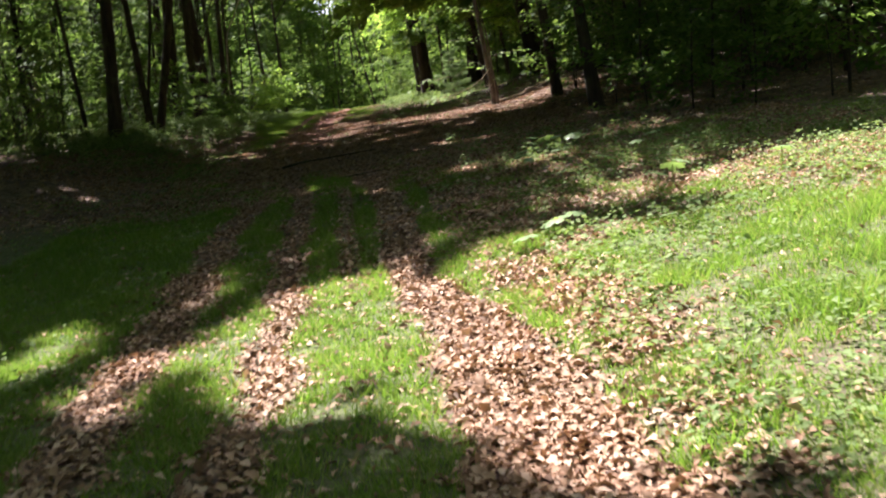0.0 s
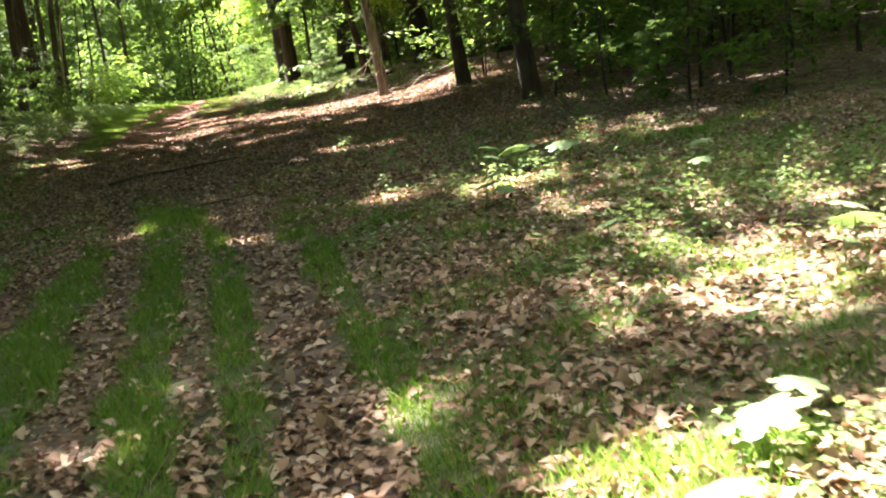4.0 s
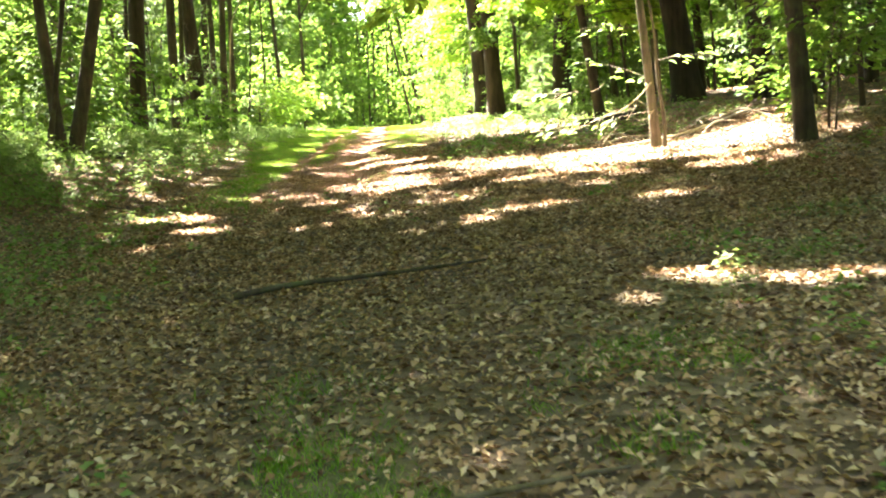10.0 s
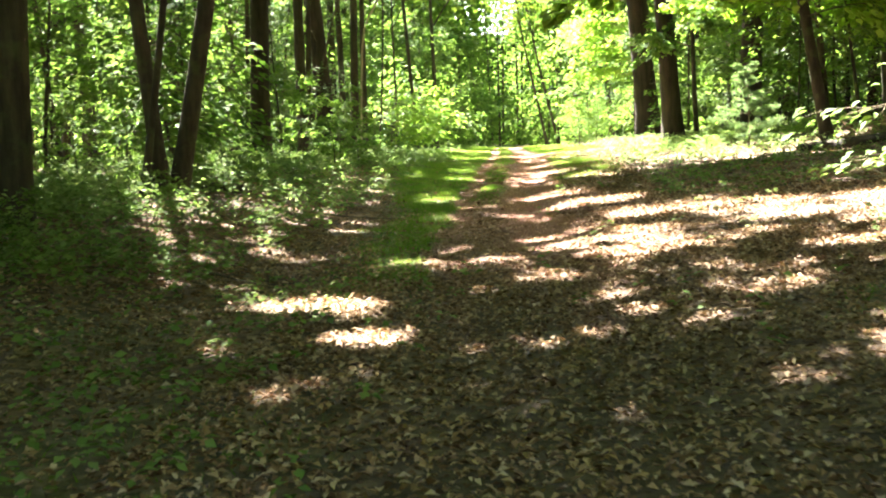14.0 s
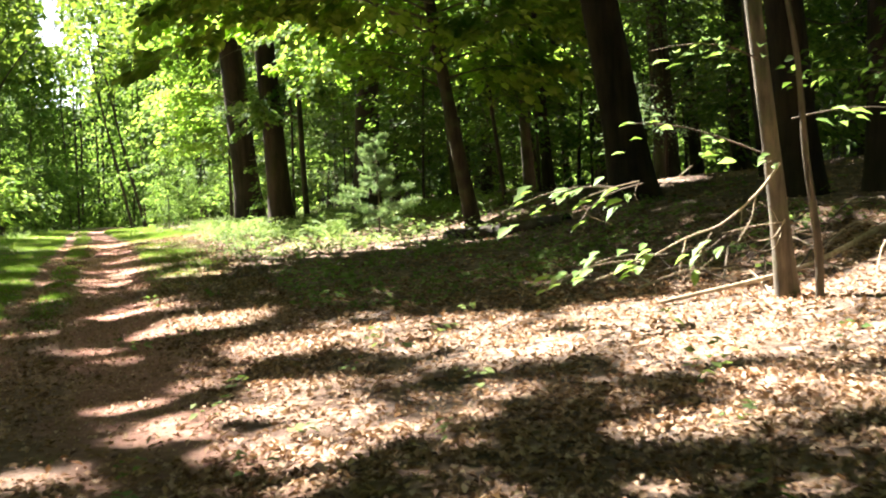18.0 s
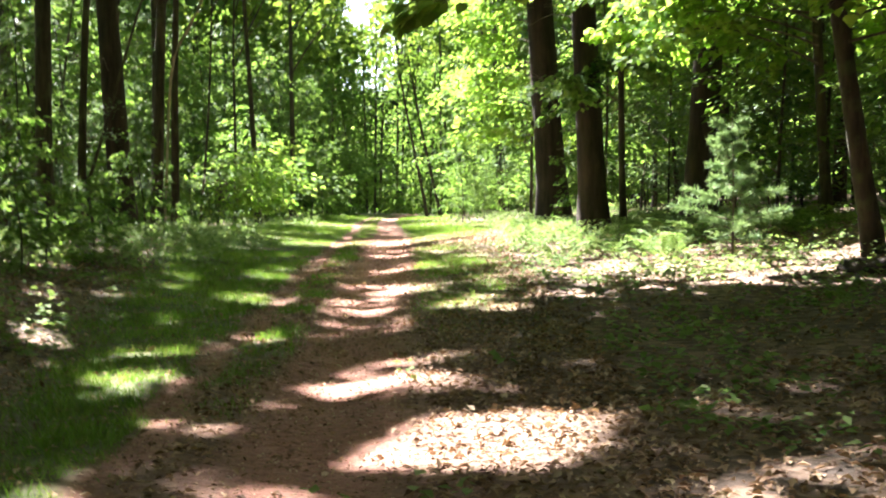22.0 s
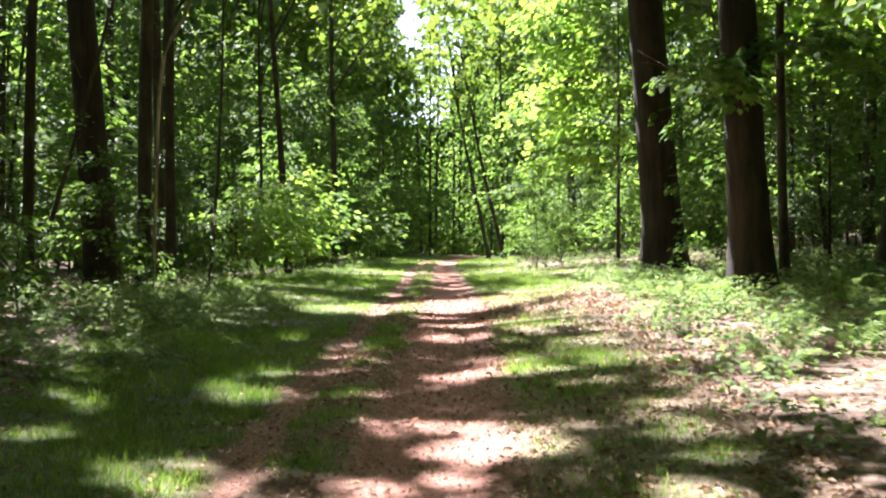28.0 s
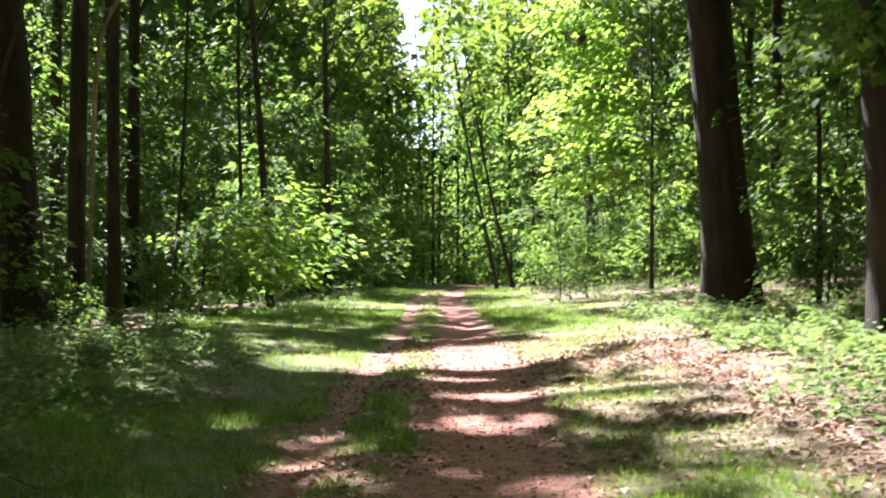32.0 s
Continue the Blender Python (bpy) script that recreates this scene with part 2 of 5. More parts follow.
def grass_share(x, y):
    n = 0.5 + 0.5 * waves(x, y, 1.1, 2.0)
    fine = 0.5 + 0.5 * waves(x, y, 3.4, 5.0)
    right, left = line(RUT_RIGHT, y), line(RUT_LEFT, y)
    # the first clearing
    a = (1 - smooth(17.5, 20.5, y + 0.8 * n - 3.0 * ((x > left) & (x < right)))) * smooth(-7, -5.5, x) * (1 - smooth(5.5, 8, x)) * np.where(x > right + 0.45, (0.66 + 0.6 * (fine - 0.5)) * (1 - 0.62 * smooth(9.5, 13, y)) + 0.25 * smooth(1.6, 2.6, x) * (1 - smooth(8, 11, y)) + 0.3 * smooth(0.55, 0.8, 0.5 * n + 0.5 * fine) * smooth(9.5, 13, y), 0.9)
    # leafy middle stretch with thin tufts
    b = smooth(16, 20, y) * (1 - smooth(30, 36, y)) * smooth(0.62, 0.86, 0.6 * n + 0.4 * fine) * (0.55 * smooth(-0.6, 0.8, x) * (1 - smooth(3.5, 5, x)) + 0.35 * (1 - smooth(-4.4, -3.4, x)) * smooth(-8, -6, x)
                                                                                             + 0.5 * (1 - smooth(20, 24, y)))
    for tx, ty, r, s in TUFTS:
        b = np.maximum(b, 0.6 * s * (0.4 + fine) * np.exp(-((x - tx) / r) ** 2 - ((y - ty) / (1.6 * r)) ** 2))
    # verge and middle strip along the straight
    edge = np.interp(y, (33, 38, 42.4, 46.4, 50.6, 56, 72, 200), (-4.7, -4.9, -5.1, -5.75, -6.35, -7.0, -9.4, -11.0))
    c = smooth(31, 37, y) * smooth(edge - 0.5, edge + 0.35, x + 0.3 * (n - 0.5)) * (1 - smooth(left + 0.0, left + 0.12, x)) * (0.75 + 0.5 * (fine - 0.3))
    mid = smooth(40, 46, y) * (x > left) * (x < right) * smooth(0.25, 0.6, 0.5 * n + 0.5 * fine) * 0.8
    d = smooth(43, 50, y) * smooth(right + 0.4, right + 0.65, x) * (1 - smooth(right + 1.3, right + 2.2 + 3.0 * smooth(60, 72, y), x)) * (0.45 + 0.5 * (n - 0.4) + 0.3 * smooth(60, 70, y))
    return np.clip(np.maximum.reduce([a, b, c, mid, d]) * (1 - rut_share(x, y)), 0, 1)


# ---- mesh builders ----
def mesh_of(name, verts, faces, material, smooth_shade=False):
    """A mesh out of arrays: verts (n, 3), faces (m, 3) or (m, 4)."""
    verts, faces = np.asarray(verts, np.float32), np.asarray(faces, np.int32)
    me = bpy.data.meshes.new(name)
    me.vertices.add(len(verts))
    me.vertices.foreach_set("co", verts.ravel())
    w = faces.shape[1]
    me.loops.add(faces.size)
    me.loops.foreach_set("vertex_index", faces.ravel())
    me.polygons.add(len(faces))
    me.polygons.foreach_set("loop_start", np.arange(0, faces.size, w, dtype=np.int32))
    if smooth_shade:
        me.polygons.foreach_set("use_smooth", np.ones(len(faces), bool))
    me.update(calc_edges=True)
    me.materials.append(material)
    return me


def part(name, me, parent, label=""):
    ob = new(name, me)
    ob.parent = parent
    return tagged(ob, label)


def base(name, m, label, category, group="", kind=""):
    ob = new(name)
    ob.empty_display_size = 0.2
    ob.matrix_world = m
    return tagged(ob, label, category, group, kind)


def tube(points, radii, sides=8, wob=0.0, rng=None, flare=0.0):
    """A tapering tube through points."""
    pts, radii = np.asarray(points, float), np.asarray(radii, float)
    n = len(pts)
    tan = np.gradient(pts, axis=0)
    tan /= np.linalg.norm(tan, axis=1)[:, None] + 1e-9
    ref = np.where(abs(tan[:, 2:3]) > 0.9, np.array([[1.0, 0, 0]]), np.array([[0, 0, 1.0]]))
    u = np.cross(tan, ref)
    u /= np.linalg.norm(u, axis=1)[:, None] + 1e-9
    v = np.cross(tan, u)
    a = np.linspace(0, 2 * np.pi, sides, endpoint=False)
    r = radii[:, None] * np.ones((1, sides))
    if rng is not None and wob:
        r = r * (1 + wob * (0.6 * np.sin(a[None] * 3 + rng.uniform(0, 6) + np.arange(n)[:, None] * 0.35) + rng.normal(0, 0.45, (n, sides))))
    if flare:
        r[0] *= 1 + flare * (0.6 + 0.5 * np.sin(a * 4 + 1.0))
    ring = pts[:, None] + r[..., None] * (np.cos(a)[None, :, None] * u[:, None] + np.sin(a)[None, :, None] * v[:, None])
    i, j = np.meshgrid(np.arange(n - 1), np.arange(sides), indexing="ij")
    q = np.stack([i * sides + j, i * sides + (j + 1) % sides, (i + 1) * sides + (j + 1) % sides, (i + 1) * sides + j], -1).reshape(-1, 4)
    return ring.reshape(-1, 3), q


def bent(points, r0, r1, sides=6):
    pts = np.array(points, float)
    n = max(6, len(pts) * 3)
    t = np.linspace(0, len(pts) - 1, n)
    q = np.stack([np.interp(t, np.arange(len(pts)), pts[:, i]) for i in range(3)], 1)
    q[1:-1] = (q[:-2] + 2 * q[1:-1] + q[2:]) / 4
    return tube(q, np.linspace(r0, r1, n), sides)


def joined(pieces):
    vs, fs, o = [], [], 0
    for v, f in pieces:
        vs.append(v)
        fs.append(np.asarray(f) + o)
        o += len(v)
    return np.concatenate(vs), np.concatenate(fs)


def unit(v):
    return v / (np.linalg.norm(v, axis=-1, keepdims=True) + 1e-9)


def leaves(pos, way, up, length, width=0.55, fold=0.12, fine=False):
    """Leaves at pos, pointing along way, with the upper side towards up. Two triangles each, or six where fine."""
    way = unit(way)
    side = unit(np.cross(way, up))
    nor = np.cross(side, way)
    L = np.asarray(length)[:, None]
    W = L * width * 0.5
    n = len(pos)
    o = np.arange(n)[:, None]
    if not fine:
        v = np.stack([pos, pos + way * L * 0.45 + side * W + nor * L * fold, pos + way * L - nor * L * fold, pos + way * L * 0.45 - side * W + nor * L * fold], 1)
        f = np.concatenate([o * 4 + np.array([[0, 1, 2]]), o * 4 + np.array([[0, 2, 3]])])
    else:
        v = np.stack([pos, pos + way * L * 0.22 + side * W * 0.75 + nor * L * fold * 0.7, pos + way * L * 0.55 + side * W + nor * L * fold, pos + way * L - nor * L * fold * 1.4,
                      pos + way * L * 0.55 - side * W + nor * L * fold, pos + way * L * 0.22 - side * W * 0.75 + nor * L * fold * 0.7, pos + way * L * 0.5], 1)
        f = np.concatenate([o * 7 + np.array([t]) for t in ([0, 1, 6], [1, 2, 6], [2, 3, 6], [3, 4, 6], [4, 5, 6], [5, 0, 6])])
    return v.reshape(-1, 3), f


def rand_unit(rng, n):
    return unit(rng.normal(0, 1, (n, 3)))


# ---- where the sun reaches the ground: gaps between the crowns ----
# leaves overhead are cut away so that sun lands in these ellipses
GAPS = ((0.75, 17.75, 0.7, 0.3, 0.36), (1.2, 18.5, 0.6, 0.3, 0.6), (0.4, 16.9, 0.22, 0.14, 0.5), (1.5, 17.45, 0.35, 0.2, 0.85), (-1.75, 19.4, 0.3, 0.2, 0.8),
        (-4.65, 32.55, 0.45, 0.22, 0.95), (-4.15, 31.1, 0.35, 0.15, 0.9), (-5.15, 32.7, 0.3, 0.15, 0.8), (-4.2, 35.0, 0.4, 0.25, 0.8), (-5.9, 39.0, 0.9, 0.9, 0.6), (-5.3, 35.9, 0.6, 0.35, 0.55), (-6.8, 40.8, 0.8, 0.8, 0.6), (6.6, 65.6, 2.2, 2.6, 0.85),
        (7.9, 17.4, 1.5, 1.5, 0.85), (-3.0, 54.4, 0.5, 0.22, 0.85), (-2.6, 57.6, 0.5, 0.28, 0.85), (-2.9, 56.0, 0.45, 0.18, 0.8), (-2.2, 52.6, 0.4, 0.22, 0.8), (-2.4, 59.3, 0.5, 0.25, 0.8),
        (-6.6, 32.0, 0.26, 0.14, 0.7), (-6.2, 30.9, 0.24, 0.14, 0.8), (-5.1, 33.3, 0.4, 0.2, 0.85), (-4.4, 31.2, 0.3, 0.16, 0.85), (-6.1, 36.6, 0.35, 0.3, 0.7),
        (4.6, 49.6, 2.6, 1.8, 0.85), (5.1, 26.0, 1.6, 1.4, 0.6), (-7.1, 39.0, 1.0, 2.6, 0.7), (-9.6, 41.0, 1.8, 4.0, 0.5), (-7.4, 72.0, 1.7, 1.7, 0.7), (5.0, 6.8, 4.6, 4.4, 1.0), (4.7, 11.4, 2.3, 2.3, 0.97), (0.9, 7.5, 1.25, 3.2, 0.97), (-0.75, 8.4, 0.75, 2.2, 0.9), (-1.75, 7.6, 0.7, 0.7, 0.85), (-3.1, 9.2, 0.6, 0.8, 0.85), (-2.1, 10.4, 0.3, 0.8, 0.6), (8.0, 12.0, 3.0, 3.0, 0.9),
        (0.5, 18.5, 0.32, 0.3, 0.8), (1.8, 17.6, 0.55, 0.45, 0.72), (-0.6, 17.3, 0.32, 0.22, 0.72), (-1.8, 19.5, 0.3, 0.28, 0.5), (2.5, 13.1, 1.5, 1.4, 0.72), (1.3, 12.4, 0.8, 0.7, 0.5), (-1.0, 11.5, 1.3, 1.2, 0.6), (2.8, 15.6, 1.3, 1.2, 0.5), (0.9, 15.2, 0.6, 0.6, 0.45), (3.4, 20.0, 0.9, 0.5, 0.6), (3.7, 21.0, 1.2, 0.5, 0.6),
        (2.4, 36.6, 1.9, 1.5, 0.96), (0.6, 37.5, 1.6, 0.9, 0.85), (-0.8, 38.7, 1.2, 0.55, 0.75), (-2.2, 41.2, 0.62, 0.72, 1.0), (-3.05, 43.4, 0.4, 0.4, 0.95), (-2.2, 35.6, 0.4, 0.35, 0.7),
        (-1.8, 38.9, 0.6, 0.5, 0.7), (-0.5, 30.3, 0.5, 0.4, 0.6), (-4.5, 32.3, 0.5, 0.4, 0.6), (-4.8, 43.5, 0.4, 0.5, 0.5),
        (0.7, 51.4, 2.3, 1.3, 0.85), (-1.5, 50.8, 0.9, 0.7, 0.7), (-1.2, 55.0, 1.2, 2.0, 0.84), (-0.9, 60.0, 1.25, 3.8, 0.85), (-2.0, 58.5, 0.9, 2.5, 0.8),
        (-3.4, 63.6, 1.0, 2.4, 0.96), (-5.0, 62.6, 1.1, 1.6, 0.9), (-6.0, 65.0, 0.8, 1.0, 0.7), (-1.6, 67.0, 1.3, 3.0, 0.9), (-3.6, 49.2, 0.6, 0.4, 0.6), (-3.3, 52.2, 0.5, 0.3, 0.6),
        (-4.9, 53.0, 0.5, 0.7, 0.75), (-3.6, 56.9, 0.6, 0.3, 0.85), (-3.2, 46.5, 0.5, 0.4, 0.5), (-6.2, 57.0, 0.6, 0.5, 0.6), (-3.8, 74.0, 1.5, 0.7, 0.5), (-3.5, 82.0, 1.8, 0.8, 0.5),
        (1.2, 48.5, 2.6, 1.15, 0.95), (4.6, 47.8, 1.8, 1.4, 0.9), (6.0, 50.8, 2.2, 2.0, 0.95), (0.3, 48.0, 0.35, 0.2, 0.8), (-0.4, 47.3, 0.3, 0.18, 0.8), (0.8, 48.9, 0.4, 0.2, 0.8), (-0.9, 46.6, 0.3, 0.16, 0.7), (0.1, 46.4, 0.3, 0.18, 0.7), (2.2, 53.2, 2.2, 1.4, 0.85), (0.4, 80.2, 2.2, 2.8, 0.95), (-8.6, 83.6, 3.6, 2.8, 1.0), (-14, 50, 4.0, 4.0, 0.5), (-19, 60, 4.0, 4.0, 0.4), (-8.6, 41.5, 1.2, 2.0, 0.5), (-8.8, 52.5, 1.4, 2.5, 0.55), (-7.4, 35.5, 1.0, 0.8, 0.5), (2.3, 51.2, 1.3, 1.0, 1.0), (-13, 38, 3.0, 4.0, 0.6),
        (6.2, 24.0, 0.8, 0.8, 0.6), (4.7, 25.7, 0.7, 0.8, 0.6), (5.0, 32.9, 1.0, 1.0, 0.7), (1.3, 29.7, 0.4, 0.3, 0.7), (2.7, 32.8, 0.7, 0.45, 0.75), (3.7, 34.6, 1.3, 0.9, 0.9), (0.5, 24.7, 0.3, 0.22, 0.8), (1.1, 24.2, 0.3, 0.22, 0.8), (-1.0, 29.6, 0.35, 0.2, 0.8), (-6.4, 45.6, 0.5, 0.4, 0.85), (-5.0, 45.0, 0.35, 0.3, 0.8), (-6.0, 43.2, 0.4, 0.3, 0.6), (-4.75, 43.5, 0.35, 0.3, 0.8),
        (-2.9, 53.6, 0.7, 0.3, 0.9), (-3.7, 55.2, 0.5, 0.25, 0.8), (-3.1, 58.5, 0.6, 0.35, 0.9), (-3.8, 60.2, 0.5, 0.3, 0.8), (-3.0, 50.4, 0.5, 0.3, 0.9), (-3.4, 48.0, 0.4, 0.25, 0.8),
        (-2.9, 44.2, 0.35, 0.35, 0.8), (-4.2, 46.0, 0.5, 0.3, 0.8), (-4.7, 49.5, 0.5, 0.35, 0.8), (-0.9, 39.9, 0.5, 0.22, 0.7), (-0.2, 34.0, 0.5, 0.25, 0.8), (-1.2, 32.0, 0.35, 0.22, 0.8))


def openness(x, y):
    g = np.zeros_like(x)
    for cx, cy, rx, ry, s in GAPS:
        d = ((x - cx) / rx) ** 2 + ((y - cy) / ry) ** 2
        g = np.maximum(g, min(1.0, s * 1.12) * (1 - smooth(0.75, 1.35 if rx > 1.4 else 1.55, d)))
    # small flecks of sun, cut out of the leaves by noise
    fleck = waves(x + 0.4 * waves(x, y, 1.9, 8.0), y * 1.15 + 0.4 * waves(y, x, 1.7, 3.0), 2.6, 0.5) + 0.4 * waves(x, y, 6.3, 2.5) + 0.2 * waves(y, x, 11.0, 1.5)
    level = np.interp(y, (0, 14, 19, 24, 29, 33, 36, 46, 52, 70, 76, 100), (1.2, 1.4, 1.5, 1.35, 1.1, 0.72, 0.38, 0.8, 0.4, 0.35, 0.75, 1.1)) + 1.2 * smooth(-2.6, -1.4, x) * smooth(38.6, 39.4, y) * (1 - smooth(45.5, 47, y))
    level = level + 0.35 * (1 - smooth(-13, -11, x)) * (1 - smooth(40, 46, y)) - 0.35 * (1 - smooth(-9, -7.8, x)) * smooth(44, 48, y) * (1 - smooth(74, 80, y)) + 0.55 * smooth(4.0, 6.0, x) * smooth(15, 19, y) + 1.3 * smooth(0.8, 1.9, x) * smooth(58, 61, y) + 0.4 * smooth(-8.5, -7.5, x) * (1 - smooth(-4.6, -4.0, x)) * smooth(40, 41.5, y) * (1 - smooth(49, 51, y)) - 0.4 * smooth(-11, -9.5, x) * (1 - smooth(-6.2, -5.6, x)) * smooth(46, 49, y) * (1 - smooth(61, 63, y)) - 0.3 * smooth(-1.0, 0.5, x) * (1 - smooth(3.0, 4.5, x)) * smooth(32.5, 34, y) * (1 - smooth(36, 39, y))
    level = level + 0.6 * smooth(-3.4, -3.0, x) * (1 - smooth(-2.1, -1.8, x)) * smooth(29.4, 29.8, y) * (1 - smooth(31.2, 31.6, y))
    return np.maximum(g, 0.88 * smooth(level, level + 0.35, fleck))


def sight_line(p):
    """The slot over the track through which the sky shows."""
    mid = -5.0 - 0.06 * (p[:, 1] - 70)
    return (abs(p[:, 0] - mid) < 0.6 + 0.006 * (p[:, 1] - 60) + 0.5 * waves(p[:, 2], p[:, 1] * 0.35, 1.1, 6.0)) & (p[:, 1] > 58) & (p[:, 2] > 5.0 + 0.105 * (p[:, 1] - 64))


def shade_gap(p):
    """How open the roof of leaves is, 0 to 1, where the shade of points p falls."""
    h = p[:, 2] + 0.1
    return openness(p[:, 0] - SUN.x / SUN.z * h, p[:, 1] - SUN.y / SUN.z * h)


def keep_shade(rng, p, way=None, size=None):
    """Which of the leaves at p stay: those whose shade does not fall into a gap."""
    gap = shade_gap(p)
    if way is not None:
        step = unit(way) * np.asarray(size)[:, None]
        gap = np.maximum.reduce([gap, shade_gap(p + 0.5 * step), shade_gap(p + step)])
    return (rng.random(len(p)) > gap) & ~sight_line(p)


# ---- trees ----
def trunk_mesh(rng, d, h, lean, material, bend=0.12, sides=14, top=0.35, flare=0.45):
    n = 16
    u = np.linspace(0, 1, n) ** 1.5
    z = -0.12 + u * (h + 0.12)
    ph = rng.uniform(0, 6.28, 2)
    x = lean[0] * z + bend * np.sin(u * 4 + ph[0]) * u
    y = lean[1] * z + bend * np.sin(u * 4.6 + ph[1]) * u
    r = d / 2 * (1 - (1 - top) * u) * (1 + flare * np.exp(-(z + 0.12) / (0.25 + 0.5 * d)))
    v, f = tube(np.stack([x, y, z], 1), r, sides, 0.05, rng)
    return v, f, np.stack([x, y, z], 1)


def crown_leaves(rng, centre, size, count, leaf, clumps=46):
    """Leaves in clumps over a rounded crown with gaps."""
    c = rand_unit(rng, clumps) * (rng.uniform(0.25, 1.0, (clumps, 1)) ** 0.6) * np.array(size)
    c[:, 2] += 0.15 * size[2]
    k = rng.integers(0, clumps, count)
    spread = rng.uniform(0.5, 1.0, (clumps, 1)) * np.array([[0.30, 0.30, 0.13]]) * max(size[:2])
    p = c[k] + rng.normal(0, 1, (count, 3)) * spread[k] + np.array(centre)
    way = rand_unit(rng, count)
    way[:, 2] = -abs(way[:, 2]) * 0.5
    up = rng.normal(0, 0.45, (count, 3)) + np.array([[0, 0, 1.0]])
    return p, way, up, rng.uniform(0.7, 1.3, count) * leaf, c + np.array(centre)


def tree(kind, x, y, d, h, lean=(0, 0), low=None, spread=None, count=3000, leaf=0.26, seed=0, label="", limbs=4, snags=0):
    """One standing tree: trunk, limbs and crown, its foot in the ground; crowns beside the track reach out over it."""
    rng = np.random.default_rng(seed * 7919 + 13)
    name, text, bark = {"pine": ("pine_tree", "tall pine with dark furrowed bark rising from the forest floor", BARK_PINE),
                        "maple": ("maple_tree", "dark-barked broadleaf tree with bright green summer crown", BARK_MAPLE)}[kind]
    foot = np.array([x, y, gz(x, y)])
    root = base(name, Matrix.Translation(foot), label or text, "tree", "trees of the wood")
    v, f, axis = trunk_mesh(rng, d, h, lean, bark, 0.1 if kind == "pine" else 0.18)
    part("trunk", mesh_of("trunk", v, f, bark, smooth_shade=True), root)
    low = h * 0.4 if low is None else low
    spread = min(5.0, 1.6 + d * 6) if spread is None else spread
    off = x - float(line(RUT_RIGHT, y))
    reach = -math.copysign(min(abs(off) * 0.35, 3.2), off) if 4 < abs(off) < 15 else 0.0
    centre = np.array([lean[0] * h * 0.8 + reach, lean[1] * h * 0.8, (low + h) / 2 + 0.5])
    p, way, up, L, c = crown_leaves(rng, centre, np.array([spread, spread, (h - low) / 2]), count, leaf)
    stay = keep_shade(rng, p + foot, way, L)
    for i in range(limbs):
        z0 = low * 0.95 + (h * 0.85 - low) * i / max(1, limbs)
        s = np.array([np.interp(z0, axis[:, 2], axis[:, 0]), np.interp(z0, axis[:, 2], axis[:, 1]), z0])
        e = c[rng.integers(0, len(c))]
        u = np.linspace(0, 1, 6)[:, None]
        mid = s + (e - s) * u + np.array([[0, 0, 0.5]]) * np.sin(u * 3.14) + rng.normal(0, 0.08, (6, 3)) * u
        part("limb", mesh_of("limb", *tube(mid, d * 0.15 * (1 - 0.8 * u[:, 0]) + 0.008, 6), bark, smooth_shade=True), root)
    for i in range(snags):
        z0, a, l = rng.uniform(1.6, 7.0), rng.uniform(0, 6.28), rng.uniform(0.6, 1.7)
        s = np.array([np.interp(z0, axis[:, 2], axis[:, 0]), np.interp(z0, axis[:, 2], axis[:, 1]), z0])
        out = np.array([math.cos(a), math.sin(a), rng.uniform(-0.1, 0.25)])
        pts = [tuple(s + out * l * k + np.array([0, 0, 0.1 * l * math.sin(5 * k + z0)]) + rng.normal(0, 0.03, 3)) for k in (0, 0.3, 0.6, 1.0)]
        fork = [pts[2], tuple(np.array(pts[2]) + unit(out + rng.normal(0, 0.6, 3)) * l * 0.4)]
        part("dead_limb", mesh_of("dead_limb", *joined([bent(pts, 0.016, 0.004), bent([fork[0], ((fork[0][0] + fork[1][0]) / 2, (fork[0][1] + fork[1][1]) / 2, (fork[0][2] + fork[1][2]) / 2 + 0.03), fork[1]], 0.007, 0.002)]), TWIG, smooth_shade=True), root, "bare dead limb")
    if stay.any():
        cv, cf = leaves(p[stay], way[stay], up[stay], L[stay], 0.7)
        tagged(part("crown", mesh_of("crown", cv, cf, LEAF_HIGH if kind != "pine" else NEEDLE), root), kind="stuff")
    return root


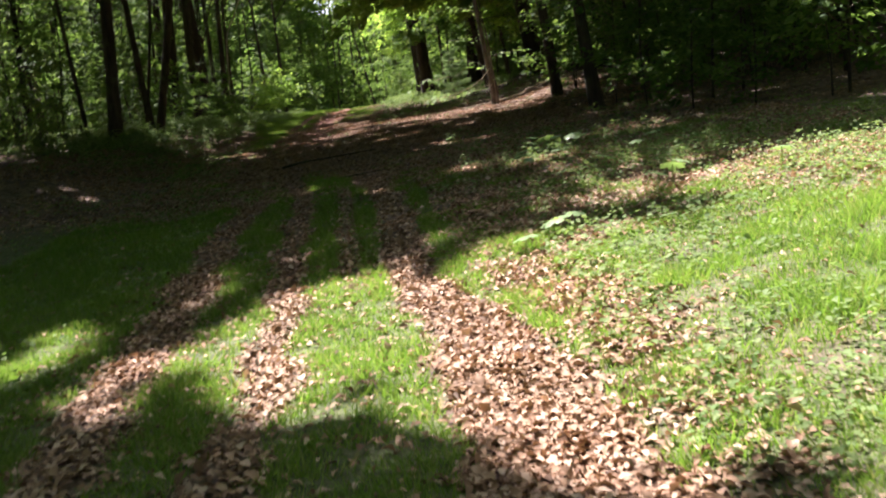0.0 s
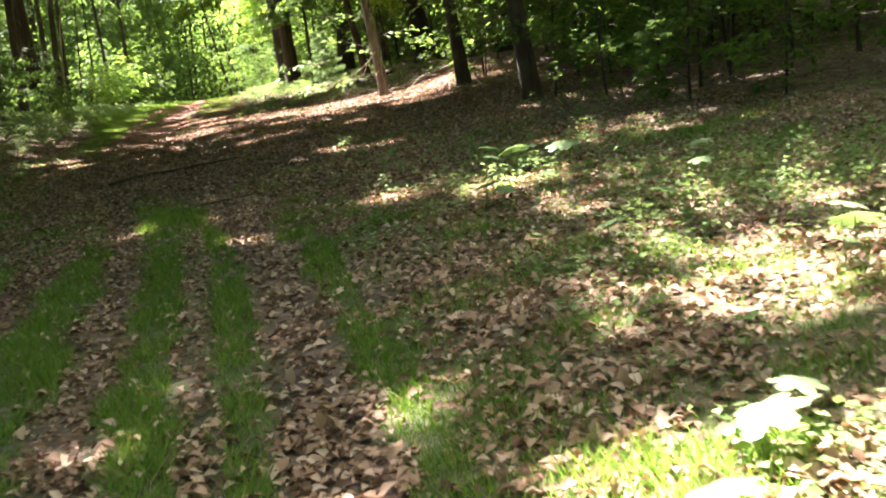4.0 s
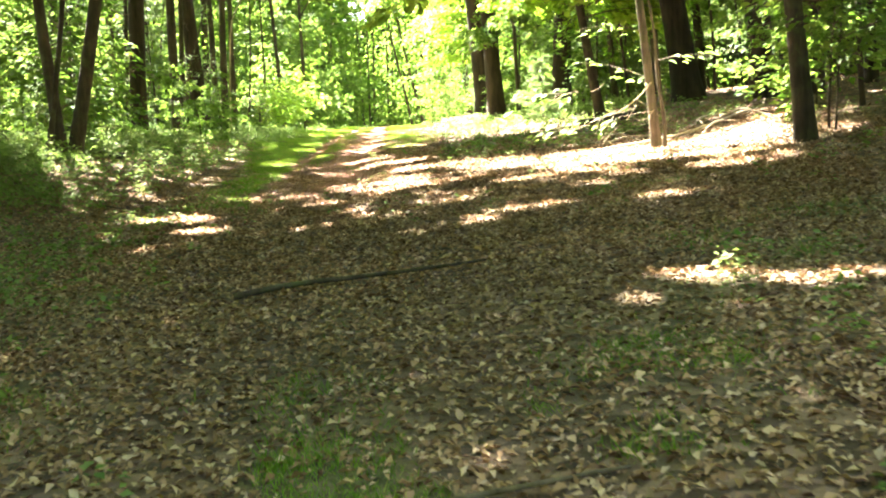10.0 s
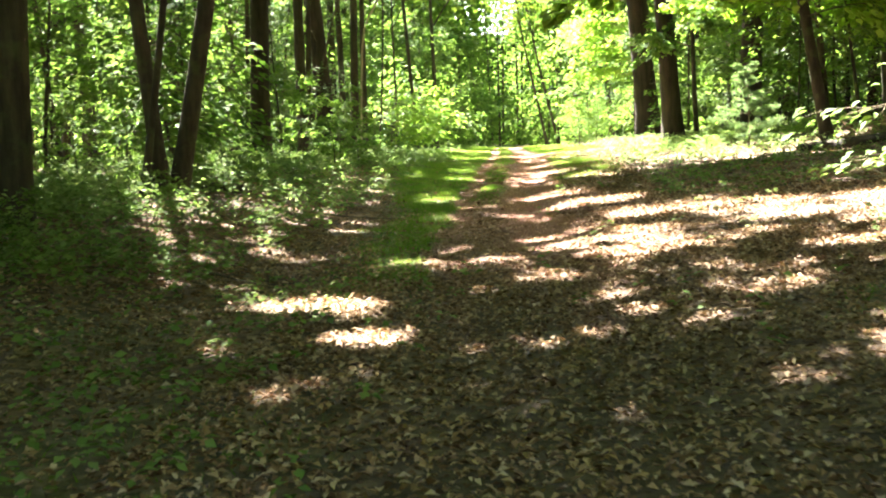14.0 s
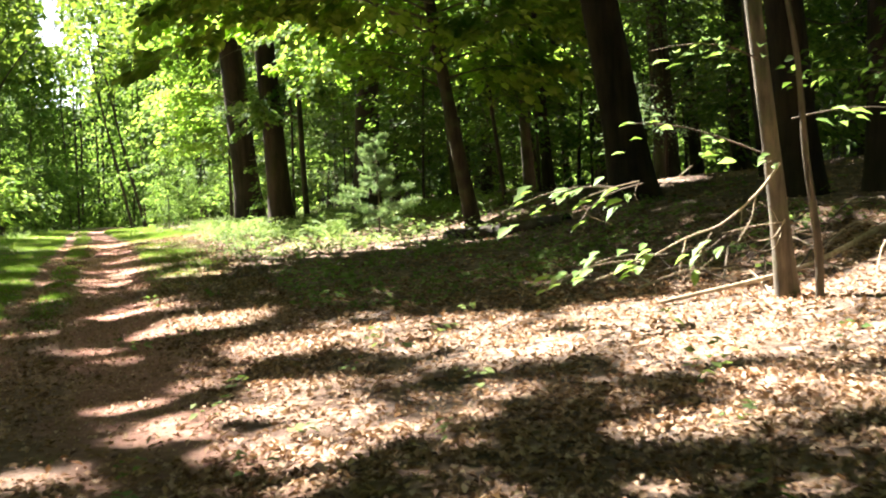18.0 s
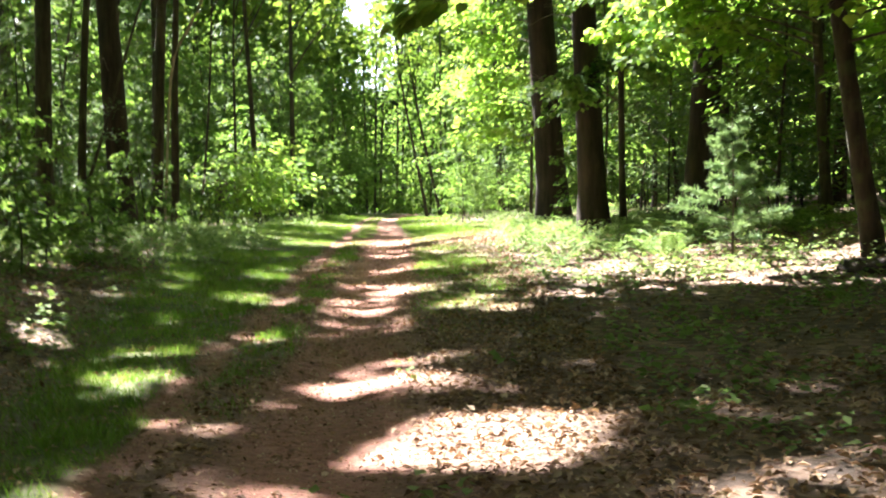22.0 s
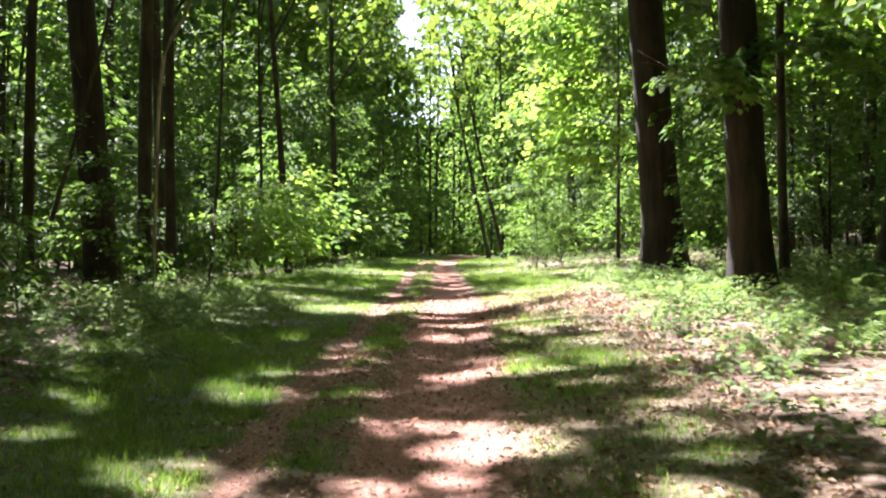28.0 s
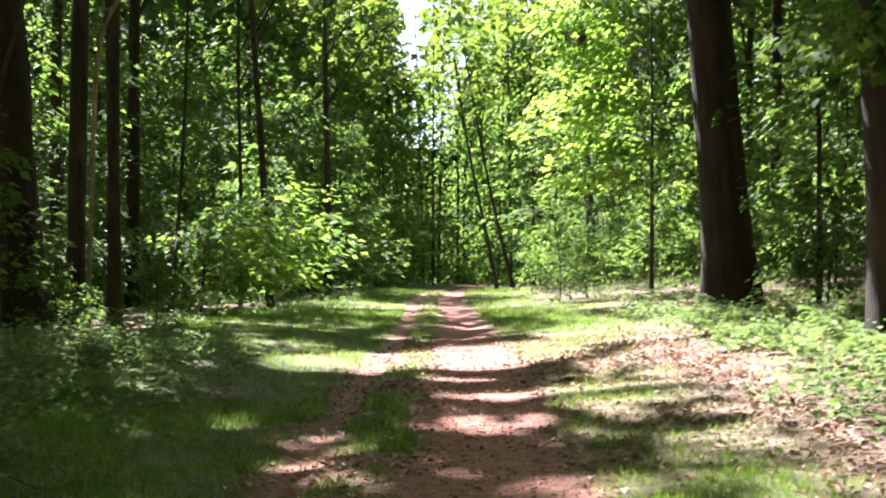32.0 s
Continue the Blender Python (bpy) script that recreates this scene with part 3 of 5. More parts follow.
def spray(rng, start, way, length, n, leaf, droop=0.25, wide=0.32, fine=False, ruffle=0.36, broad=0.6, hang=0.95):
    """A leafy branch in flat sprays: its twig and its leaves."""
    u = np.linspace(0, 1, 7)
    way = unit(np.array(way, float))
    side = unit(np.cross(way, np.array([0, 0, 1.0])))
    ph = rng.uniform(0, 6)
    pts = np.array(start)[None] + way[None] * (u * length)[:, None] + side[None] * (0.06 * length * np.sin(u * 4 + ph))[:, None]
    pts[:, 2] += length * (0.10 * np.sin(u * 2.2) - droop * u ** 2)
    twig = tube(pts, 0.003 + 0.0045 * length * (1 - u) ** 1.1, 5) if fine else tube(pts[::2], 0.003 + 0.0045 * length * (1 - u[::2]) ** 1.1, 3)
    k = rng.uniform(0.12, 1.0, n)
    b = np.stack([np.interp(k, u, pts[:, i]) for i in range(3)], 1)
    s = rng.choice([-1.0, 1.0], n)
    off = s * rng.uniform(0, 1, n) ** 0.8 * wide * length * (1.05 - 0.75 * k)
    p = b + side[None] * off[:, None] + way[None] * (0.35 * abs(off))[:, None]
    p[:, 2] += rng.normal(0, 0.07 * length ** 0.5, n) - 0.15 * abs(off)
    d = way[None] + side[None] * (s * rng.uniform(0.2, 1.1, n))[:, None]
    d[:, 2] -= rng.uniform(0.0, hang, n)
    up = np.array([[0, 0, 1.0]]) + rng.normal(0, ruffle, (n, 3))
    return twig, leaves(p, d, up, leaf * rng.uniform(0.65, 1.25, n), broad, 0.1, fine)


def sapling_meshes(rng, h, spread, branches, per, leaf, d=0.05, low=0.12, material=None, bark=None, fine=False):
    u = np.linspace(0, 1, 9)
    ph = rng.uniform(0, 6, 2)
    ax = np.stack([0.07 * h * np.sin(u * 3 + ph[0]) * u, 0.07 * h * np.sin(u * 3.5 + ph[1]) * u, u * h - 0.05], 1)
    stem = tube(ax, d / 2 * (1 - 0.85 * u) + 0.003, 8, 0.04, rng)
    tw, lv = [], []
    for i in range(branches):
        t = low + (0.98 - low) * rng.random() ** 0.9
        a = rng.uniform(0, 6.28)
        s = np.array([np.interp(t, u, ax[:, k]) for k in range(3)])
        L = spread * (1.1 - 0.75 * t) * rng.uniform(0.35, 1.2)
        rise = rng.uniform(-0.05, 0.75)
        way = np.array([math.cos(a), math.sin(a), rise])
        t1, l1 = spray(rng, s, way, L, max(8, int(per * L / spread)), leaf, rng.uniform(0.1, 0.4), rng.uniform(0.3, 0.55), fine=fine)
        if i % 2 == 0:
            tw.append(t1)
        lv.append(l1)
    sv, sf = stem
    return (mesh_of("stem", sv, sf, bark or BARK_MAPLE, smooth_shade=True), mesh_of("branchwork", *joined(tw), TWIG, smooth_shade=True), mesh_of("foliage", *joined(lv), material or LEAF))


def put_sapling(meshes, x, y, turn, scale, name="sapling", label="young broadleaf sapling with flat sprays of light green leaves", category="sapling", group="saplings of the undergrowth"):
    root = base(name, Matrix.Translation((x, y, gz(x, y) - 0.02)) @ Matrix.Rotation(turn, 4, "Z") @ Matrix.Diagonal((scale, scale, scale, 1)), label, category, group)
    for n, me in zip(("stem", "branchwork", "foliage"), meshes):
        tagged(part(n, me, root), kind="" if n == "stem" else "stuff")
    return root


# ---- ground sheet ----
def ground_mesh():
    def axis(lo, hi, step, far):
        a = list(np.arange(lo, hi + step / 2, step))
        s, p = step, hi
        while p < far:
            s *= 1.22
            p += s
            a.append(p)
        s, p = step, lo
        while p > -far:
            s *= 1.22
            p -= s
            a.insert(0, p)
        return np.array(a)
    xs, ys = axis(-9.5, 6.5, 0.16, 900), axis(-2, 78, 0.24, 900)
    X, Y = np.meshgrid(xs, ys)
    X, Y = X.ravel(), Y.ravel()
    Z = ground_z(X, Y)
    w, n = len(xs), len(ys)
    i, j = np.meshgrid(np.arange(n - 1), np.arange(w - 1), indexing="ij")
    q = np.stack([i * w + j, i * w + j + 1, (i + 1) * w + j + 1, (i + 1) * w + j], -1).reshape(-1, 4)
    m, nt, p = mat("forest_floor")
    v = coords(nt)
    big = noise_tex(nt, 0.9, 3.0, 0.6, v)
    vor = nt.nodes.new("ShaderNodeTexVoronoi")
    vor.inputs["Scale"].default_value = 11.0
    nt.links.new(v, vor.inputs["Vector"])
    sep = nt.nodes.new("ShaderNodeSeparateColor")
    nt.links.new(vor.outputs["Color"], sep.inputs[0])
    dry = ramp(nt, sep.outputs[0], [(0.0, (0.06, 0.038, 0.027)), (0.5, (0.15, 0.095, 0.068)), (1.0, (0.3, 0.2, 0.15))])
    dry = mixc(nt, 1.0, dry, ramp(nt, big, [(0.3, (0.6, 0.6, 0.6)), (0.7, (1.1, 1.05, 1.0))]), "MULTIPLY")
    earth = ramp(nt, noise_tex(nt, 24.0, 5.0, 0.7, v), [(0.3, (0.17, 0.076, 0.054)), (0.7, (0.4, 0.185, 0.137))])
    green = ramp(nt, noise_tex(nt, 14.0, 5.0, 0.7, v), [(0.35, (0.05, 0.07, 0.022)), (0.65, (0.10, 0.15, 0.035))])
    worn, turf = nt.nodes.new("ShaderNodeAttribute"), nt.nodes.new("ShaderNodeAttribute")
    worn.attribute_name, turf.attribute_name = "worn", "turf"
    mould = nt.nodes.new("ShaderNodeAttribute")
    mould.attribute_name = "mould"
    dark = ramp(nt, noise_tex(nt, 19.0, 5.0, 0.7, v), [(0.3, (0.05, 0.034, 0.021)), (0.7, (0.13, 0.088, 0.057))])
    dry = mixc(nt, mould.outputs["Fac"], dry, dark)
    col = mixc(nt, turf.outputs["Fac"], mixc(nt, worn.outputs["Fac"], dry, earth), green)
    nt.links.new(col, p.inputs["Base Color"])
    p.inputs["Roughness"].default_value = 0.95
    h = nt.nodes.new("ShaderNodeMath")
    h.operation = "ADD"
    nt.links.new(vor.outputs["Distance"], h.inputs[0])
    nt.links.new(noise_tex(nt, 30.0, 4.0, 0.6, v), h.inputs[1])
    bump(nt, p, h.outputs[0], 0.8, 0.03)
    me = mesh_of("ground", np.stack([X, Y, Z], 1), q, m, smooth_shade=True)
    for name, val in (("worn", np.maximum(rut_share(X, Y), 0.55 * np.exp(-((X - line(RUT_RIGHT, Y)) / 1.1) ** 2)) * smooth(28, 42, Y)), ("turf", grass_share(X, Y) * 0.85), ("mould", humus_share(X, Y))):
        at = me.attributes.new(name, "FLOAT", "POINT")
        at.data.foreach_set("value", np.asarray(val, np.float32))
    return me


tagged(new("ground", ground_mesh()), "forest floor of dry leaves, trodden earth and turf with wheel ruts", "ground", kind="structure")


# ---- leaf litter and grass ----
def scatter(rng, n, x0, x1, y0, y1):
    """n places in a strip beside the track."""
    y = rng.uniform(y0, y1, n)
    x = rng.uniform(x0, x1, n)
    return x, y


def litter():
    rng = np.random.default_rng(5)
    px, py = [], []
    for n, x0, x1, y0, y1 in ((26000, -2.8, 1.4, 3.6, 12), (11000, 0.0, 1.2, 3.6, 9.5), (62000, -7, 5.5, 3.6, 40), (20000, 0.3, 5.5, 9.5, 22), (9000, -2.6, 1.5, 12, 20), (66000, -4.8, 3.5, 17, 35), (15000, -2.5, 5.0, 33, 43), (9000, -8.0, -4.6, 36, 52), (14000, -9.5, -4.0, 25, 38), (18000, -8, 4, 40, 64), (42000, -4.9, -1.2, 36, 66), (6000, 4, 11, 18, 52), (5000, -13, -7, 22, 60), (3000, -9, 2, 64, 90)):
        x, y = scatter(rng, n, x0, x1, y0, y1)
        px.append(x)
        py.append(y)
    x, y = np.concatenate(px), np.concatenate(py)
    keep = rng.random(len(x)) < 1 - 0.97 * grass_share(x, y) - 0.15 * rut_share(x, y) * smooth(36, 44, y) - 0.1 * humus_share(x, y)
    x, y = x[keep], y[keep]
    n = len(x)
    p = np.stack([x, y, ground_z(x, y) + rng.uniform(0.002, 0.028, n)], 1)
    way = rand_unit(rng, n)
    way[:, 2] *= 0.3
    up = np.array([[0, 0, 1.0]]) + rng.normal(0, 0.26, (n, 3))
    L = rng.uniform(0.035, 0.085, n) * (1 - 0.17 * smooth(13, 19, y) + 0.07 * smooth(36, 39, y)) * np.where((y > 36) & (rng.random(n) < (0.55 + 0.4 * rut_share(x, y)) * (1 - 0.75 * smooth(-2.0, -0.6, x))), 0.45, 1.0)
    near = (y < 9) | ((y < 15) & (abs(x - 0.3) < 2.8)) | ((y < 22) & (x < 2.0) & (rng.random(n) < 0.15))
    wide = rng.uniform(0.42, 0.72, n)[:, None]
    pieces = []
    for sel, fine in ((near, True), (~near, False)):
        v, f = leaves(p[sel], way[sel], up[sel], L[sel], wide[sel], 0.17, fine)
        pieces.append((v, f))
    tagged(new("leaf_litter", mesh_of("leaf_litter", *joined(pieces), LITTER)), "dry curled brown leaves strewn over the forest floor", "leaf litter", kind="stuff")


def grass():
    rng = np.random.default_rng(9)
    px, py = [], []
    for n, x0, x1, y0, y1 in ((420000, -5.0, 6, 3.8, 13), (250000, -5, 1, 13, 23), (110000, 1, 6, 13, 20), (90000, -6, 3, 20, 34), (330000, -7.2, -1, 33, 58), (150000, -10.5, 2.5, 58, 80), (60000, -12, 2, 80, 115)):
        x, y = scatter(rng, n, x0, x1, y0, y1)
        px.append(x)
        py.append(y)
    x, y = np.concatenate(px), np.concatenate(py)
    g = grass_share(x, y) * (0.75 + 0.5 * waves(x, y, 5.5, 3.0))
    keep = rng.random(len(x)) < np.clip(g * 1.15, 0, 1) ** 1.2
    x, y, g = x[keep], y[keep], np.clip(g[keep], 0, 1)
    n = len(x)
    tall = (0.025 + 0.085 * rng.random(n) ** 1.6) * (0.55 + 0.55 * g) * (1 + 0.3 * waves(x, y, 2.0, 7.0)) * (1 + 0.4 * smooth(1.4, 2.4, x) * (1 - smooth(9, 12, y)))
    a = rng.uniform(0, 6.28, n)
    side = np.stack([np.cos(a), np.sin(a), np.zeros(n)], 1)
    lean = rng.normal(0, 0.55, (n, 3))
    lean[:, 2] = 0
    p = np.stack([x, y, ground_z(x, y) - 0.005], 1)
    w = (0.0025 + 0.003 * rng.random(n))[:, None] * (1 + 1.2 * smooth(62, 74, y) + 2.0 * smooth(76, 92, y))[:, None]
    T = tall[:, None]
    up = np.array([[0, 0, 1.0]])
    tip = p + up * T + lean * T * 1.0
    v = np.stack([p - side * w, p + side * w, tip], 1).reshape(-1, 3)
    f = np.arange(n)[:, None] * 3 + np.array([[0, 1, 2]])
    tagged(new("grass", mesh_of("grass", v, f, GRASS)), "thin green woodland grass on the verge and between the ruts", "grass", kind="stuff")


litter()
grass()


# ---- the trees that stand by the track ----
STAND = (  # kind, x, y, trunk width, height, lean x, lean y, lowest leaves
    ("maple", -8.6, 12.5, 0.3, 13, 0.0, 0.0, 6.0), ("maple", -6.0, -4.0, 0.3, 14, 0.0, 0.0, 6.0),
    ("maple", -8.2, 34.8, 0.37, 17, 0.08, 0.0, 8.5), ("maple", -9.2, 36.0, 0.14, 11, -0.07, 0.02, 5.5), ("maple", -8.15, 39.6, 0.22, 16, -0.07, 0.01, 7.5),
    ("maple", -8.0, 39.8, 0.26, 17, 0.23, 0.0, 8.0), ("maple", -8.3, 39.2, 0.11, 10, 0.2, 0.0, 6.0), ("pine", -9.7, 52.0, 0.47, 20, 0.06, 0.0, 9.0),
    ("maple", -9.78, 57.7, 0.33, 17, 0.03, 0.0, 8.0), ("pine", -10.85, 67.7, 0.66, 22, -0.05, 0.0, 9.0), ("maple", -9.77, 66.8, 0.3, 18, 0.045, 0.0, 8.0),
    ("maple", -9.62, 68.3, 0.22, 15, 0.03, 0.0, 8.0), ("maple", -10.7, 63.2, 0.2, 15, 0.05, 0.0, 7.0), ("pine", -13.1, 67.7, 0.45, 20, 0.04, 0.0, 9.0),
    ("maple", 4.25, 56.3, 0.2, 14, -0.05, 0.0, 6.0), ("maple", 5.05, 53.3, 0.24, 15, -0.05, 0.0, 7.0), ("maple", 3.0, 50.2, 0.26, 13, -0.14, 0.0, 6.5), ("maple", 3.8, 34.0, 0.27, 14, -0.07, 0.0, 6.0), ("maple", 3.8, 26.8, 0.28, 15, -0.07, 0.0, 6.0),
    ("pine", 4.65, 46.6, 0.62, 22, -0.15, 0.0, 9.0), ("pine", 5.6, 43.2, 0.54, 21, -0.08, 0.0, 9.0), ("pine", 6.3, 42.4, 0.46, 21, 0.02, 0.0, 9.0),
    ("pine", 0.7, 69.8, 0.86, 24, -0.06, 0.0, 10.0), ("pine", 0.72, 60.7, 0.58, 22, -0.04, 0.0, 10.0), ("pine", 2.95, 61.0, 0.68, 23, 0.06, 0.0, 10.0),
    ("maple", -11.4, 74.0, 0.3, 17, 0.02, 0.0, 7.5), ("maple", -8.9, 78.5, 0.2, 15, -0.03, 0.0, 7.0), ("pine", -13.0, 81.0, 0.4, 19, 0.03, 0.0, 8.0), ("maple", -9.3, 92.0, 0.26, 16, 0.02, 0.0, 7.0), ("maple", -12.2, 61.0, 0.16, 14, 0.05, 0.0, 7.0), ("maple", 1.6, 62.6, 0.16, 13, -0.02, 0.0, 7.0), ("maple", -3.4, 110.0, 0.2, 12, -0.17, 0.0, 7.0), ("maple", 0.6, 100.0, 0.4, 17, -0.03, 0.0, 8.0), ("maple", -2.6, 112.0, 0.22, 12, -0.2, 0.0, 7.0),
    ("maple", -11.75, 66.0, 0.1, 9, 0.36, 0.0, 6.0), ("maple", -12.4, 66.3, 0.09, 9, 0.14, 0.0, 6.0), ("maple", -9.72, 72.2, 0.09, 10, 0.09, 0.0, 6.0), ("maple", -12.95, 75.0, 0.3, 16, 0.03, 0.0, 7.0), ("maple", -9.98, 80.2, 0.12, 11, 0.03, 0.0, 6.0), ("maple", 3.84, 72.0, 0.16, 12, 0.02, 0.0, 6.0),
)
for i, (kind, x, y, d, h, lx, ly, low) in enumerate(STAND):
    sparse = y > 99 or d < 0.13 or (x, y) == (3.0, 50.2)
    tree(kind, x, y, d, h, (lx, ly), low, 2.2 if sparse else 5.2, 260 if sparse else 1300 if (x, y) == (1.6, 62.6) else 3600, 0.36, seed=i + 1, snags=6 if kind == "pine" else 0)

# ---- the wood behind them ----
wood_rng = np.random.default_rng(31)
placed = [(s[1], s[2]) for s in STAND]


CLEAR = ((5.5, 28.4, 1.7), (4.8, 31.5, 1.3), (-8.6, 78.5, 4.3), (-0.5, 89.0, 2.6))    # openings that let the sun on to the far bushes


def free(x, y, gap):
    if any((x - a) ** 2 + (y - b) ** 2 < r * r for a, b, r in CLEAR):
        return False
    return all((x - a) ** 2 + (y - b) ** 2 > gap * gap for a, b in placed)


def plant_wood(n, x0, x1, y0, y1, gap, seed, count=1700, leaf=0.55):
    made, tries = 0, 0
    while made < n and tries < n * 30:
        tries += 1
        x, y = wood_rng.uniform(x0, x1), wood_rng.uniform(y0, y1)
        off = x - float(line(RUT_RIGHT, y))
        if -8.0 < off < 6.5 or not free(x, y, gap):
            continue
        placed.append((x, y))
        kind = "pine" if wood_rng.random() < 0.4 else "maple"
        d = wood_rng.uniform(0.14, 0.5)
        tree(kind, x, y, d, 11 + d * 22 + wood_rng.uniform(0, 3), tuple(wood_rng.normal(0, 0.035, 2)), None, min(5.4, 3.0 + d * 5), count, leaf, seed + made, limbs=3)
        made += 1


plant_wood(44, -32, -8, 20, 95, 2.6, 200)
plant_wood(40, 6, 26, 14, 95, 2.6, 300)
plant_wood(16, -24, 26, -22, 14, 3.5, 400, 600, 0.8)
plant_wood(40, -45, 42, -40, 20, 4.0, 600, 300, 1.0)
plant_wood(18, -45, -26, 20, 110, 4.0, 700, 800, 0.75)
plant_wood(18, 22, 42, 14, 110, 4.0, 750, 800, 0.75)
plant_wood(34, -26, 22, 90, 145, 3.2, 500)

# ---- undergrowth: saplings and bushes ----
sap_rng = np.random.default_rng(77)
SAPS = [sapling_meshes(sap_rng, h, s, b, per, leaf, d, low) for h, s, b, per, leaf, d, low in
        ((3.2, 1.5, 26, 66, 0.145, 0.04, 0.08), (4.6, 1.9, 30, 68, 0.16, 0.05, 0.1), (2.2, 1.2, 20, 60, 0.135, 0.03, 0.05), (6.5, 2.3, 34, 74, 0.185, 0.08, 0.15), (8.5, 2.6, 38, 78, 0.195, 0.1, 0.18),
         (1.2, 0.9, 14, 50, 0.11, 0.02, 0.05), (5.5, 2.2, 32, 80, 0.16, 0.06, 0.3), (7.5, 2.5, 34, 85, 0.18, 0.09, 0.35),
         (4.2, 2.6, 38, 50, 0.25, 0.05, 0.02), (7.0, 3.0, 44, 50, 0.27, 0.08, 0.04), (9.5, 3.2, 48, 54, 0.29, 0.1, 0.1))]


def undergrowth(n, x0, x1, y0, y1, near_left, near_right, kinds, gap=0.9, scale=(0.8, 1.25)):
    made, tries = 0, 0
    while made < n and tries < n * 30:
        tries += 1
        x, y = sap_rng.uniform(x0, x1), sap_rng.uniform(y0, y1)
        off = x - float(line(RUT_RIGHT, y))
        if near_left < off < near_right or not free(x, y, gap):
            continue
        placed.append((x, y))
        put_sapling(SAPS[kinds[int(sap_rng.integers(0, len(kinds)))]], x, y, sap_rng.uniform(0, 6.28), sap_rng.uniform(*scale))
        made += 1


hem_rng = np.random.default_rng(5)
HEMLOCK = [sapling_meshes(hem_rng, h, s, n, 95, 0.1, d, 0.06, NEEDLE, BARK_PINE) for h, s, n, d in ((6.5, 2.1, 56, 0.09), (4.5, 1.7, 44, 0.06), (9.0, 2.4, 66, 0.13))]
for x, y, k, turn, size in ((-11.8, 53.5, 0, 0.3, 1.0), (-10.9, 59.8, 1, 1.2, 1.0), (-13.5, 57.0, 2, 2.0, 1.0), (-12.3, 64.8, 0, 3.3, 1.1), (-14.8, 62.5, 2, 4.0, 1.0), (-12.0, 70.5, 2, 5.1, 1.0), (-13.0, 75.5, 1, 0.8, 1.1),
                            (-15.0, 48.0, 0, 1.7, 1.1), (-13.4, 84.0, 1, 2.6, 1.1), (3.3, 66.5, 1, 0.4, 1.0), (5.0, 58.5, 0, 5.5, 1.0), (4.4, 71.0, 2, 1.1, 1.0), (6.4, 63.5, 2, 2.2, 1.0), (7.5, 52.0, 0, 3.0, 1.0)):
    placed.append((x, y))
    put_sapling(HEMLOCK[k], x, y, turn, size, "hemlock", "young hemlock with dull green drooping needle sprays", "tree", "hemlocks of the wood")
undergrowth(32, -26, -10.5, 44, 78, -7.0, 5, (1, 3, 4, 6, 7), 1.1)
undergrowth(30, -14, -7.3, 48, 66, -4.0, 5, (2, 5, 5, 5), 0.7, (0.6, 1.15))
undergrowth(16, -15, -9.6, 31, 48, -4.0, 5, (5, 2, 5), 0.7, (0.6, 1.0))
undergrowth(14, -11, -8.6, 31, 46, -4.0, 5, (5,), 0.5, (0.35, 0.6))
undergrowth(16, -8.8, -6.4, 33, 46, -3.6, 5, (5,), 0.5, (0.3, 0.55))
undergrowth(30, 5, 20, 16, 44, -8, 7.0, (1, 3, 6, 4, 7), 1.0)
undergrowth(24, 4.4, 10, 18, 38, -8, 5.7, (0, 1, 0, 2, 6), 0.9, (0.75, 1.15))
put_sapling(SAPS[1], 6.9, 17.6, 1.0, 0.9)
put_sapling(SAPS[0], 5.6, 21.0, 2.0, 0.8)
undergrowth(36, 3.5, 18, 44, 66, -8, 7.2, (0, 1, 3, 6, 7, 4), 1.0)
undergrowth(16, -15, -7.0, 76, 104, -3.5, 4, (8, 8, 1, 2), 1.2)
undergrowth(14, -17, -9.0, 78, 108, -3.5, 4, (7, 9, 4), 1.6)
undergrowth(16, 1.5, 12, 62, 80, -8, 5.4, (0, 1, 3, 4, 2), 1.0)
undergrowth(20, -1.5, 10, 79, 104, -8, 4.4, (8, 9, 10, 8), 1.1, (0.55, 1.0))
undergrowth(7, -3.0, 0.5, 80, 104, -8, 2.6, (0, 2), 1.0, (0.7, 1.0))
undergrowth(14, -24, -14, 72, 104, -4.3, 4, (8, 9, 10), 1.5)
undergrowth(26, -18, 12, 102, 125, -3.4, 3.6, (8, 9, 10), 1.3, (0.9, 1.4))
undergrowth(5, -13, 3, 116, 126, 9, 8, (8, 0), 1.3, (0.6, 0.9))


